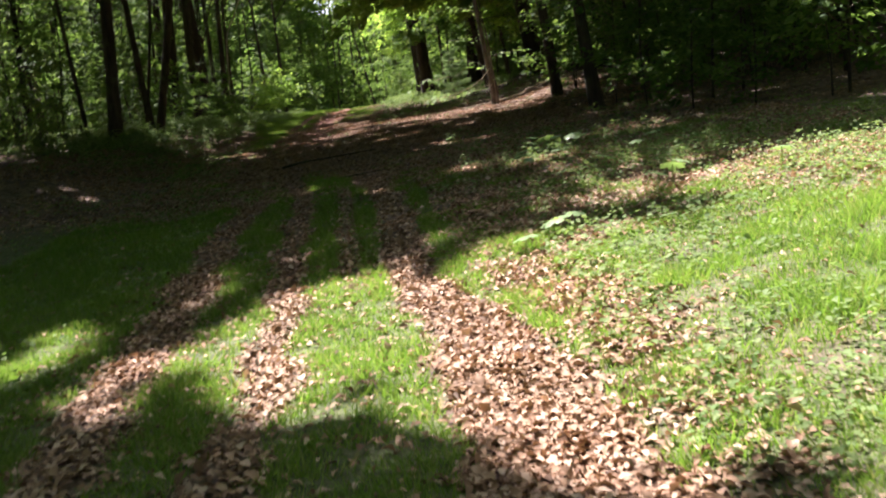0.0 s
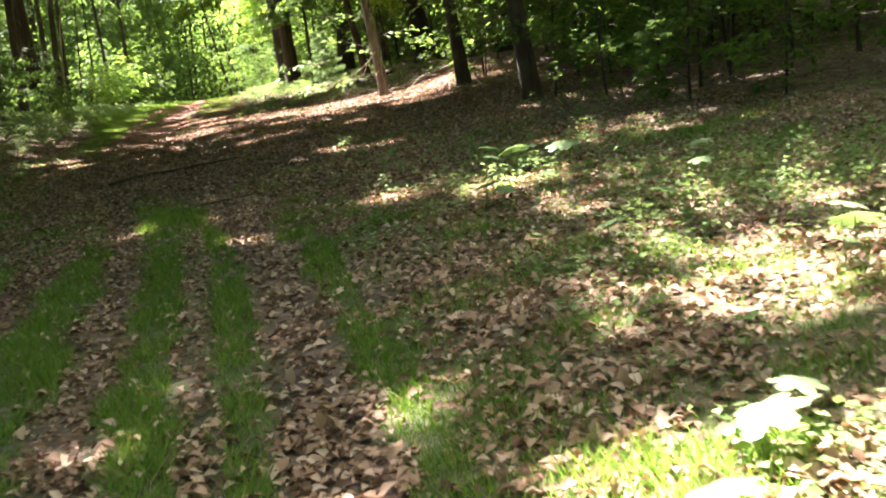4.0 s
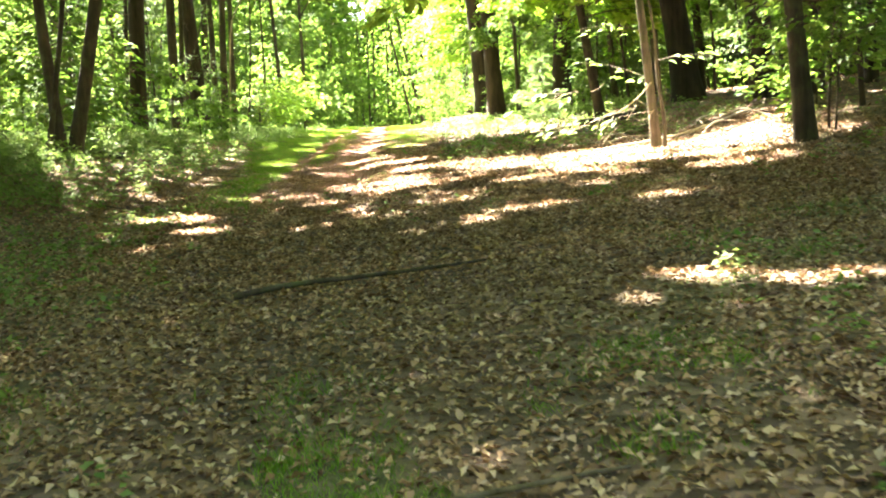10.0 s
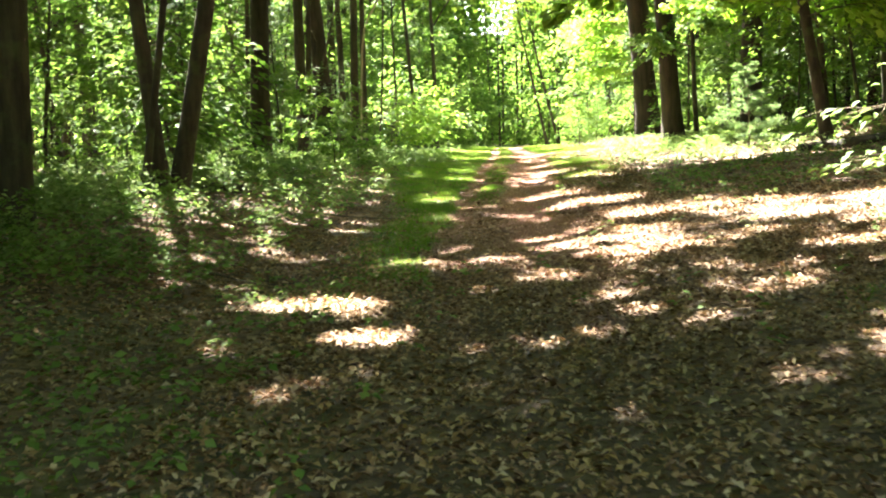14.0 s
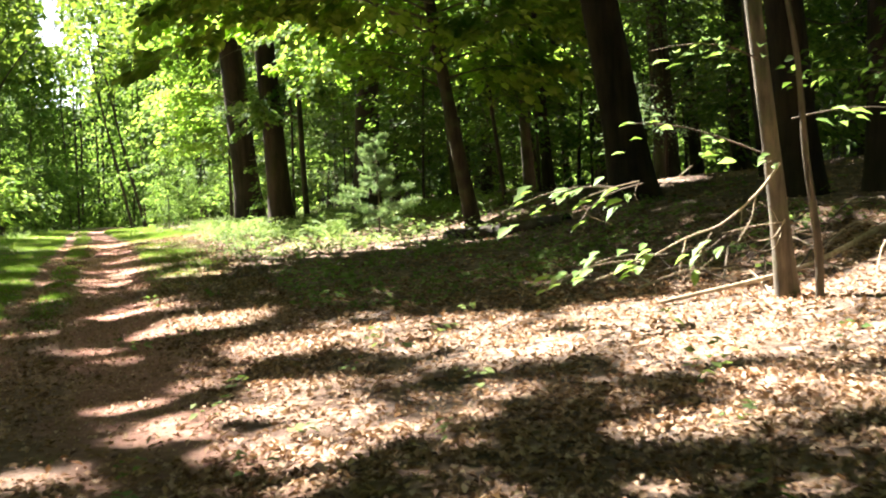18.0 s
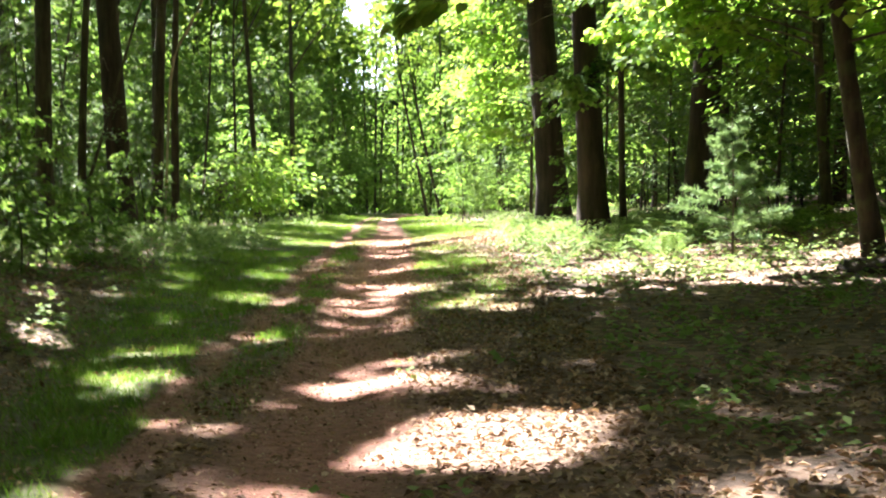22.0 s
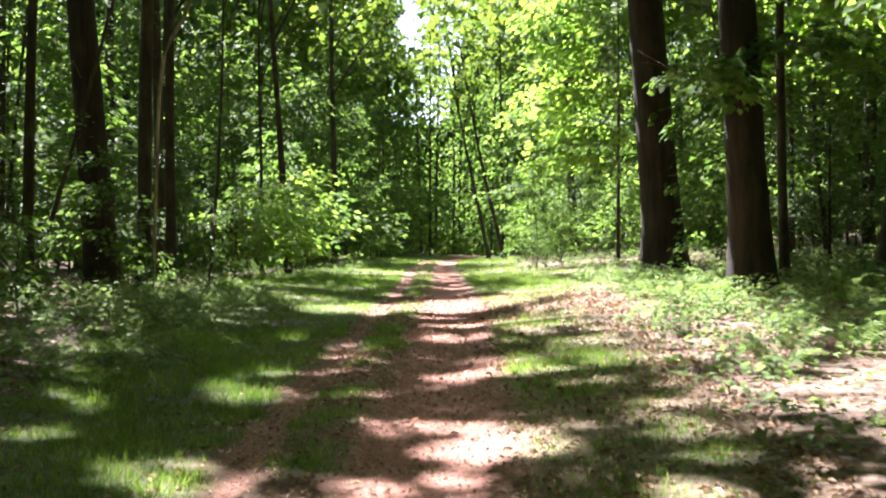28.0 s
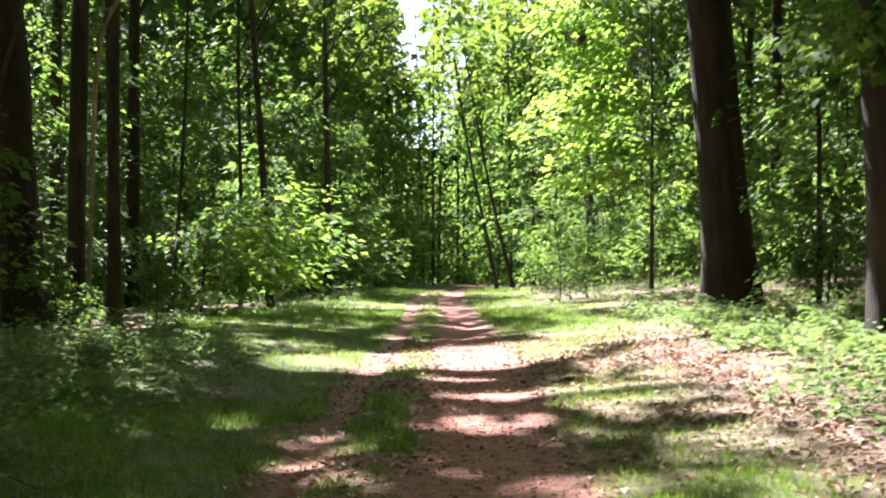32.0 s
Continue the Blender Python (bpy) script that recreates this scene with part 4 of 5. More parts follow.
# ---- the wood farther off ----
def shade_canopy():
    """Added leaf clumps, mostly unseen, that roof the undergrowth and shade the wood."""
    rng = np.random.default_rng(91)
    P = []
    # strips of leaves placed to block sun and sky; no trees carry them
    for x0, x1, y0, y1, n in ((-9, 6, 17, 34, 12000), (-9, 4, 10, 17, 4000), (-26, -9, 10, 44, 7000), (-9, 6, 34, 58, 4500), (-9, 5, 58, 90, 5500), (-26, -9, 16, 66, 9000), (5, 34, 14, 52, 11000), (-45, -14, 12, 110, 9000), (3, 40, 46, 120, 30000), (-40, 40, 100, 158, 13000)):
        clumps = n // 30
        c = np.stack([rng.uniform(x0, x1, clumps), rng.uniform(y0, y1, clumps), rng.uniform(10, 17, clumps)], 1)
        P.append(c[rng.integers(0, clumps, n)] + rng.normal(0, 1, (n, 3)) * np.array([[1.3, 1.3, 0.5]]))
    p = np.concatenate(P)
    way, size = rand_unit(rng, len(p)), rng.uniform(0.4, 0.8, len(p))
    stay = keep_shade(rng, p, way, size)
    p, way, size = p[stay], way[stay], size[stay]
    n = len(p)
    tagged(new("shade_canopy", mesh_of("shade_canopy", *leaves(p, way, np.array([[0, 0, 1.0]]) + rng.normal(0, 0.4, (n, 3)), size, 0.75), LEAF_HIGH)),
           "green leaf canopy added overhead to shade the wood", "canopy", kind="stuff")


shade_canopy()


def far_woods():
    rng = np.random.default_rng(3)
    P, S = [], []
    for x0, x1, y0, y1, z1, clumps, n, leaf, r in ((-50, 45, 118, 150, 22, 620, 44000, 0.48, 1.3), (-14, 6, 128, 146, 13, 130, 13000, 0.4, 1.1), (-50, -25, 25, 118, 17, 400, 14000, 0.55, 1.2), (19, 42, 12, 118, 17, 380, 13000, 0.55, 1.2)):
        c = np.stack([rng.uniform(x0, x1, clumps), rng.uniform(y0, y1, clumps), z1 * rng.random(clumps) ** 1.3], 1)
        c[:, 2] += ground_z(c[:, 0], c[:, 1])
        k = rng.integers(0, clumps, n)
        p = c[k] + rng.normal(0, 1, (n, 3)) * np.array([[r, r, r * 0.55]])
        p[:, 2] = np.maximum(p[:, 2], ground_z(p[:, 0], p[:, 1]) + 0.05)
        p = p[~sight_line(p) & ~((abs(p[:, 0] - line(RUT_RIGHT, p[:, 1]) + 0.5) < 1.5) & (p[:, 1] > 60) & (p[:, 1] < 130) & (p[:, 2] < 4.0))]
        n = len(p)
        P.append(p)
        S.append(leaf * rng.uniform(0.6, 1.3, n))
    p, s = np.concatenate(P), np.concatenate(S)
    n = len(p)
    way = rand_unit(rng, n)
    up = np.array([[0, 0, 1.0]]) + rng.normal(0, 0.33, (n, 3))
    tagged(new("far_woods", mesh_of("far_woods", *leaves(p, way, up, s, 0.7), LEAF)), "dense green woodland in the distance", "woods", kind="stuff")
    tubes = []
    for x0, x1, y0, y1, m in ((-45, 40, 118, 146, 40), (-15, 4, 116, 142, 16), (-46, -26, 25, 116, 50), (20, 40, 12, 116, 50)):
        for _ in range(m):
            x, y, d, h = rng.uniform(x0, x1), rng.uniform(y0, y1), rng.uniform(0.14, 0.5) * (0.5 if m == 16 else 1), rng.uniform(12, 20)
            z, lean = gz(x, y), rng.normal(0, 0.04, 2)
            if -7.0 < x < -4.0 and y < 132:
                continue
            u = np.linspace(0, 1, 5)
            tubes.append(tube(np.stack([x + lean[0] * u * h, y + lean[1] * u * h, z + u * h - 0.1], 1), d / 2 * (1 - 0.6 * u), 7))
    tagged(new("far_trunks", mesh_of("far_trunks", *joined(tubes), BARK_MAPLE, smooth_shade=True)), "dark trunks of the distant wood", "woods", kind="stuff")


far_woods()


def middle_woods():
    """Leafy sprays of the understorey that fill the wood between the trunks."""
    rng = np.random.default_rng(27)
    P, W, S = [], [], []
    for x0, x1, y0, y1, z0, z1, clumps, per, leaf in ((-26, -11.5, 44, 112, 0.3, 11, 620, 60, 0.24), (-26, -14, 22, 46, 0.3, 9, 190, 60, 0.24), (8.5, 22, 16, 60, 0.3, 9, 420, 60, 0.22), (6.0, 20, 60, 112, 0.3, 11, 420, 60, 0.25),
                                                      (-16, -9.5, 80, 118, 0.3, 9, 200, 60, 0.24), (-2, 6, 92, 118, 0.3, 9, 150, 60, 0.24)):
        c = np.stack([rng.uniform(x0, x1, clumps), rng.uniform(y0, y1, clumps), rng.uniform(z0, z1, clumps)], 1)
        c[:, 2] += ground_z(c[:, 0], c[:, 1])
        a = rng.uniform(0, 6.28, clumps)
        d = np.stack([np.cos(a), np.sin(a), rng.uniform(-0.35, 0.1, clumps)], 1)
        k = np.repeat(np.arange(clumps), per)
        n = len(k)
        along, out = rng.uniform(0, 1, n), rng.normal(0, 1, n)
        side = np.stack([-d[:, 1], d[:, 0], 0 * a], 1)
        p = c[k] + d[k] * (along * 2.1)[:, None] + side[k] * (out * 0.42 * (1.15 - along))[:, None]
        p[:, 2] += rng.normal(0, 0.12, n) - 0.3 * along ** 2
        p[:, 2] = np.maximum(p[:, 2], ground_z(p[:, 0], p[:, 1]) + 0.08)
        keep = ~sight_line(p) & keep_shade(rng, p)
        P.append(p[keep])
        W.append((d[k] + side[k] * (np.sign(out) * rng.uniform(0.2, 1.0, n))[:, None] - np.array([[0, 0, 0.35]]))[keep])
        S.append((leaf * rng.uniform(0.6, 1.3, n))[keep])
    p, w, l = np.concatenate(P), np.concatenate(W), np.concatenate(S)
    up = np.array([[0, 0, 1.0]]) + rng.normal(0, 0.28, (len(p), 3))
    tagged(new("middle_woods", mesh_of("middle_woods", *leaves(p, w, up, l, 0.62), LEAF)), "leafy green sprays of the understorey deep in the wood", "woods", kind="stuff")


middle_woods()


def backdrop():
    """Sheet for the wood all round, far behind the trunks, its shade painted in."""
    n, rows = 300, 15
    a = np.linspace(0, 2 * np.pi, n, endpoint=False)
    ca, sa = np.cos(a), np.sin(a)
    r = (abs(ca / 62) ** 4 + abs(sa / 108) ** 4) ** -0.25
    bx, by = -5 + r * ca, 48 + r * sa
    top = 19 + 2.2 * waves(bx, by, 0.21, 3.0) + 1.4 * waves(bx, by, 0.9, 1.0)
    top = np.where((abs(bx + 9.8) < 3.2) & (by > 100), 11.5, top)
    V = []
    for k in range(rows):
        u = k / (rows - 1)
        push = 1 + 0.028 * waves(bx + 7 * u, by - 5 * u, 0.45, 2.0 + 3 * u) + 0.016 * waves(bx - 9 * u, by, 1.7, 5.0 * u)
        x, y = -5 + (bx + 5) * push, 48 + (by - 48) * push
        V.append(np.stack([x, y, ground_z(x, y) - 0.4 + u * top], 1))
    i, j = np.meshgrid(np.arange(rows - 1), np.arange(n), indexing="ij")
    q = np.stack([i * n + j, i * n + (j + 1) % n, (i + 1) * n + (j + 1) % n, (i + 1) * n + j], -1).reshape(-1, 4)
    m, nt, p = mat("distant_foliage_and_shade")
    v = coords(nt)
    # near-black stops put the shade between the leaves into the green
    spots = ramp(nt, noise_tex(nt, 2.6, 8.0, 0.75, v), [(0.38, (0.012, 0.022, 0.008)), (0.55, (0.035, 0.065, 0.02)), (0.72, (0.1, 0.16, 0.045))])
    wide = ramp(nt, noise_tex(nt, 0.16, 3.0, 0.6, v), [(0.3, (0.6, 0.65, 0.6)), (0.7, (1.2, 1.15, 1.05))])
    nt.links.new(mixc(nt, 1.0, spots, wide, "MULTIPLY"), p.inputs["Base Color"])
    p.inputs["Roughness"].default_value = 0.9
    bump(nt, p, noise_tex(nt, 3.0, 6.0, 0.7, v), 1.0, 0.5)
    tagged(new("backdrop", mesh_of("backdrop", np.concatenate(V), q, m, smooth_shade=True)), "green sheet for the surrounding wood, its deep shade put into the colour", "woods", kind="structure")


backdrop()


# ---- low plants on the forest floor ----
def ground_cover():
    rng = np.random.default_rng(21)
    X, Y = [], []
    for n, x0, x1, y0, y1 in ((5200, 0.9, 7.5, 4, 17), (200, -3.0, 4.0, 29, 44), (900, 0.2, 3.6, 14, 20.5), (1000, -8.5, -4.4, 26, 34.5), (900, -6.5, -2.5, 5, 22), (1500, -10.4, -8.2, 31, 44), (1800, -0.6, 4.0, 54, 66), (800, 0.5, 5, 17, 26), (3600, -12, -7.1, 28, 60), (1400, -10, -7.7, 31, 52), (2600, -8.6, -5.7, 32, 46), (2200, -10.5, -6.6, 49, 62), (800, -7.8, -5.9, 49, 62), (4200, -1.2, 5.5, 55, 72), (1300, -1.6, 4.5, 49, 57), (2200, -12, -7.5, 60, 100), (2600, -1.0, 6, 68, 104),
                              (700, 3.5, 12, 18, 48), (350, -5.5, -3.5, 18, 34), (1300, -1.2, 4.5, 40, 50)):
        x, y = scatter(rng, n, x0, x1, y0, y1)
        keep = rng.random(n) < np.clip(0.5 + 0.55 * waves(x, y, 1.3, 9.0), 0.08, 1)
        X.append(x[keep])
        Y.append(y[keep])
    x, y = np.concatenate(X), np.concatenate(Y)
    k = 7
    m = len(x)
    h = rng.uniform(0.04, 0.22, m) * (1 + 0.6 * smooth(45, 60, y) + (x < -5.6) * (y > 27) * (1.5 - 1.5 * smooth(46, 50, y)))
    a = rng.uniform(0, 6.28, (m, k))
    r = rng.uniform(0.0, 0.09, (m, k))
    p = np.stack([x[:, None] + np.cos(a) * r, y[:, None] + np.sin(a) * r, (ground_z(x, y) + h)[:, None] - rng.uniform(0, 0.7, (m, k)) * h[:, None]], -1).reshape(-1, 3)
    way = np.stack([np.cos(a), np.sin(a), rng.uniform(-0.5, 0.35, (m, k))], -1).reshape(-1, 3)
    up = np.array([[0, 0, 1.0]]) + rng.normal(0, 0.3, (m * k, 3))
    L = (rng.uniform(0.03, 0.08, (m, k)) * (0.78 + 0.47 * smooth(14, 40, y))[:, None]).ravel()
    tagged(new("ground_cover", mesh_of("ground_cover", *leaves(p, way, up, L, 0.75, 0.08), LEAF_LOW)), "low leafy herbs growing through the dry leaves", "plants", kind="stuff")


ground_cover()


# ---- ferns ----
def frond_mesh(rng, length):
    u = np.linspace(0, 1, 8)
    rib = np.stack([u * length * 0.85, 0 * u, length * (0.75 * np.sin(u * 1.9) * 0.75 - 0.12 * u)], 1)
    k = np.repeat(np.linspace(0.18, 0.98, 15), 2)
    s = np.tile([1.0, -1.0], 15)
    p = np.stack([np.interp(k, u, rib[:, i]) for i in range(3)], 1)
    way = np.stack([0.45 + 0 * k, s, -0.15 + 0.1 * rng.normal(0, 1, 30)], 1)
    L = length * 0.26 * np.sin(np.clip(k, 0, 1) * 2.7 + 0.25) + 0.015
    lv, lf = leaves(p, way, np.tile([[0, 0, 1.0]], (30, 1)), L, 0.3, 0.05)
    tv, tf = tube(rib, 0.004 * (1 - 0.8 * u), 3)
    return joined([(lv, lf), (tv, np.concatenate([tf[:, :3], tf[:, [0, 2, 3]]]))])


fern_rng = np.random.default_rng(15)
FRONDS = [mesh_of("frond", *frond_mesh(fern_rng, l), LEAF_LOW) for l in (0.42, 0.5, 0.36)]


def fern(x, y, size):
    root = base("fern", Matrix.Translation((x, y, gz(x, y) - 0.01)) @ Matrix.Rotation(fern_rng.uniform(0, 6), 4, "Z") @ Matrix.Diagonal((size, size, size, 1)), "green fern with arching fronds at the edge of the track", "fern", "ferns beside the track")
    for i in range(6):
        ob = part("frond", FRONDS[i % 3], root)
        ob.matrix_basis = pose(0, 0, 0, 0, fern_rng.uniform(-22, 8), i * 60 + fern_rng.uniform(-15, 15))


for _ in range(64):
    fern(fern_rng.uniform(-0.9, 4.2), fern_rng.uniform(51.5, 68), fern_rng.uniform(0.7, 1.3))
for _ in range(10):
    fern(fern_rng.uniform(-9, -6.8), fern_rng.uniform(50, 66), fern_rng.uniform(0.6, 1.0))


# ---- umbrella-leaved plants in the clearing ----
def lobed_leaf(radius, lobes=6):
    a = np.linspace(0, 2 * np.pi, lobes * 4, endpoint=False)
    r = radius * (0.62 + 0.38 * abs(np.cos(a * lobes / 2)) ** 0.7)
    z = -0.22 * radius * (r / radius) ** 2 + 0.03 * radius * np.cos(a * lobes)
    rim = np.stack([r * np.cos(a), r * np.sin(a), z], 1)
    mid = np.stack([0.5 * r * np.cos(a), 0.5 * r * np.sin(a), z * 0.2], 1)
    n = len(a)
    v = np.concatenate([[[0, 0, -0.02 * radius]], mid, rim])
    f = []
    for i in range(n):
        j = (i + 1) % n
        f += [[0, 1 + i, 1 + j], [1 + i, 1 + n + i, 1 + n + j], [1 + i, 1 + n + j, 1 + j]]
    return v, np.array(f)


UMBRELLA = [mesh_of("leaf", *lobed_leaf(r), LEAF_PALE, smooth_shade=True) for r in (0.125, 0.1, 0.145)]
herb_rng = np.random.default_rng(44)


def umbrella_plant(x, y, height, k, tilt):
    root = base("umbrella_plant", Matrix.Translation((x, y, gz(x, y))), "pale green plant with a lobed umbrella leaf on a thin stalk", "plant", "umbrella-leaved plants")
    u = np.linspace(0, 1, 4)
    part("stalk", mesh_of("stalk", *tube(np.stack([0.02 * u, 0.03 * u ** 2, height * u - 0.01], 1), 0.005 + 0 * u, 6), LEAF_LOW, smooth_shade=True), root)
    ob = part("leaf", UMBRELLA[k], root)
    ob.matrix_basis = pose(0.02, 0.03, height, *tilt)


for x, y, h, k in ((1.22, 16.45, 0.2, 0), (1.34, 16.35, 0.16, 1), (1.3, 16.6, 0.24, 2), (1.66, 18.75, 0.26, 0), (1.58, 18.15, 0.22, 0), (1.74, 18.05, 0.26, 2), (1.9, 18.2, 0.24, 0), (2.12, 17.75, 0.24, 2), (2.25, 17.9, 0.2, 0), (2.0, 18.9, 0.2, 1), (1.0, 10.3, 0.16, 2), (0.72, 9.9, 0.14, 0), (1.2, 10.5, 0.16, 1),
                   (2.5, 12.8, 0.18, 2), (2.7, 13.3, 0.16, 0), (2.3, 12.5, 0.15, 1), (2.6, 15.4, 0.22, 1), (3.0, 16.6, 0.2, 0), (3.3, 18.5, 0.24, 1), (1.5, 13.9, 0.18, 1), (3.4, 12.0, 0.22, 0), (2.1, 14.6, 0.2, 2), (1.75, 16.6, 0.18, 1)):
    umbrella_plant(x, y, h, k, (herb_rng.uniform(-22, 8), herb_rng.uniform(-18, 18), herb_rng.uniform(0, 60)))


# ---- the slim pale sapling with the bleached branch ----
def pale_sapling():
    rng = np.random.default_rng(8)
    x, y = 2.36, 37.7
    root = base("beech_sapling", Matrix.Translation((x, y, gz(x, y))), "slim pale-barked young beech with a bleached side branch and fresh leaves", "tree")
    v, f, _ = trunk_mesh(rng, 0.16, 10.0, (-0.085, 0.0), BARK_SMOOTH, 0.12, 12, 0.3, 0.5)
    part("trunk", mesh_of("trunk", v, f, BARK_SMOOTH, smooth_shade=True), root)
    dead = [bent([(-0.07, -0.08, 1.1), (-0.24, -0.1, 0.9), (-0.62, -0.14, 0.63), (-0.94, -0.16, 0.56), (-1.25, -0.2, 0.43), (-1.8, -0.24, 0.26)], 0.012, 0.003),
            bent([(-0.3, -0.1, 0.86), (-0.37, -0.16, 0.68), (-0.52, -0.2, 0.5)], 0.009, 0.003),
            bent([(-0.94, -0.16, 0.56), (-1.02, -0.2, 0.36), (-1.06, -0.22, 0.2)], 0.006, 0.002),
            bent([(-0.04, -0.08, 0.64), (-0.16, -0.12, 0.5), (-0.34, -0.15, 0.48), (-0.42, -0.1, 0.56)], 0.006, 0.002),
            bent([(-0.04, -0.08, 0.62), (-0.3, 0.0, 0.6), (-0.55, 0.05, 0.55)], 0.005, 0.002),
            bent([(0.02, -0.08, 0.6), (0.12, -0.14, 0.62), (0.24, -0.16, 0.55)], 0.006, 0.002),
            bent([(-0.28, -0.1, 0.8), (-0.2, -0.16, 0.74), (-0.16, -0.2, 0.62)], 0.004, 0.002),
            bent([(-1.3, -0.1, 1.02), (-1.55, -0.15, 0.98), (-1.85, -0.2, 0.9), (-1.78, -0.22, 0.78), (-1.6, -0.25, 0.7)], 0.006, 0.002),
            bent([(-0.9, 0.1, 0.1), (-0.75, -0.02, 0.3), (-0.62, -0.1, 0.42)], 0.006, 0.002),
            bent([(-0.84, -0.1, 1.12), (-0.98, -0.12, 1.03), (-1.12, -0.14, 0.98)], 0.005, 0.002),
            bent([(-1.3, -0.1, 1.02), (-1.36, -0.14, 0.92), (-1.32, -0.16, 0.82)], 0.005, 0.002),
            bent([(-0.72, -0.15, 0.58), (-0.8, -0.1, 0.44), (-0.84, -0.06, 0.3), (-0.96, 0.0, 0.16)], 0.005, 0.002),
            bent([(-0.44, -0.12, 0.74), (-0.5, -0.2, 0.6), (-0.46, -0.24, 0.46)], 0.004, 0.002),
            bent([(-0.1, -0.12, 0.54), (-0.2, -0.2, 0.42), (-0.36, -0.24, 0.4), (-0.44, -0.2, 0.46)], 0.004, 0.002),
            bent([(0.0, -0.1, 0.56), (0.14, -0.16, 0.5), (0.3, -0.2, 0.52)], 0.004, 0.002)]
    part("dead_branch", mesh_of("dead_branch", *joined(dead), DEADWOOD, smooth_shade=True), root, "bleached bare side branch")
    for s, w, l, n in (((-1.2, -0.2, 0.44), (-1, -0.1, -0.12), 0.72, 13), ((-1.15, -0.2, 0.44), (-0.8, -0.6, -0.15), 0.5, 8), ((-1.3, -0.2, 0.4), (-1, 0.3, -0.2), 0.8, 9), ((-0.6, -0.14, 0.55), (-0.7, -0.4, -0.35), 0.5, 7),
                       ((-1.5, -0.14, 0.98), (-1, -0.1, -0.12), 1.0, 14), ((-1.3, -0.1, 1.0), (-0.8, -0.5, -0.3), 0.75, 9), ((-0.1, 0, 1.15), (-1, 0.1, 0.28), 1.3, 12), ((-0.1, -0.05, 1.1), (-0.6, -0.7, 0.0), 0.35, 4),
                       ((-0.1, 0, 1.9), (-1, -0.4, 0.1), 1.3, 16), ((-0.15, 0, 2.7), (-0.8, 0.5, 0.2), 1.5, 26), ((0.05, -0.1, 1.45), (1, -0.3, 0.0), 1.0, 12)):
        tw, lf = spray(rng, s, w, l, n, 0.155, 0.1, 0.2, True, 0.22, 0.5, 0.3)
        b = part("branch", mesh_of("branch", *tw, TWIG, smooth_shade=True), root)
        part("foliage", mesh_of("foliage", *lf, LEAF_BEECH), b)
    for z in (4.2, 5.0, 5.8, 6.6, 7.4, 8.2):
        for a in (0.3, 2.3, 4.4):
            tw, lf = spray(rng, (-0.05 * z, 0, z), (math.cos(a + z), math.sin(a + z), 0.3), 2.2, 60, 0.17)
            b = part("branch", mesh_of("branch", *tw, TWIG, smooth_shade=True), root)
            part("foliage", mesh_of("foliage", *lf, LEAF), b)
    x, y = 2.42, 37.3
    twin = base("beech_sapling", Matrix.Translation((x, y, gz(x, y))), "thin crooked sapling stem beside the pale young beech", "tree")
    part("trunk", mesh_of("trunk", *bent([(0, 0, -0.1), (0.02, 0, 0.4), (-0.08, 0, 1.1), (-0.1, 0.02, 1.9), (-0.24, 0.05, 2.8), (-0.2, 0.1, 5.0)], 0.04, 0.012, 8), BARK_SMOOTH, smooth_shade=True), twin)


pale_sapling()


# ---- maple boughs that hang over the track ----
def bough_tree(x, y, z_low, z_high, n, azimuth, spread, length, leaf, per, seed, label, stem=0.0, material=None):
    rng = np.random.default_rng(seed)
    root = base("maple_bough" if not stem else "bush", Matrix.Translation((x, y, gz(x, y))), label, "tree" if not stem else "bush")
    if stem:
        part("stem", mesh_of("stem", *bent([(0, 0, -0.1), (0.1, 0.05, z_high * 0.5), (0.15, -0.1, z_high)], stem, stem * 0.3, 8), BARK_MAPLE, smooth_shade=True), root)
    for i in range(n):
        z = z_low + (z_high - z_low) * (i + rng.random()) / n
        a = azimuth + rng.normal(0, spread)
        L = length * rng.uniform(0.55, 1.1)
        start = (0, 0, z) if stem else (-0.15 * z, 0, z)
        tw, lf = spray(rng, start, (math.cos(a), math.sin(a), rng.uniform(0.0, 0.35) if stem else rng.uniform(-0.14, 0.14)), L, int(per * L / length), leaf, rng.uniform(0.06, 0.24) if not stem else rng.uniform(0.12, 0.32), 0.34, True)
        b = part("branch", mesh_of("branch", *tw, TWIG, smooth_shade=True), root)
        part("foliage", mesh_of("foliage", *lf, material or LEAF), b)


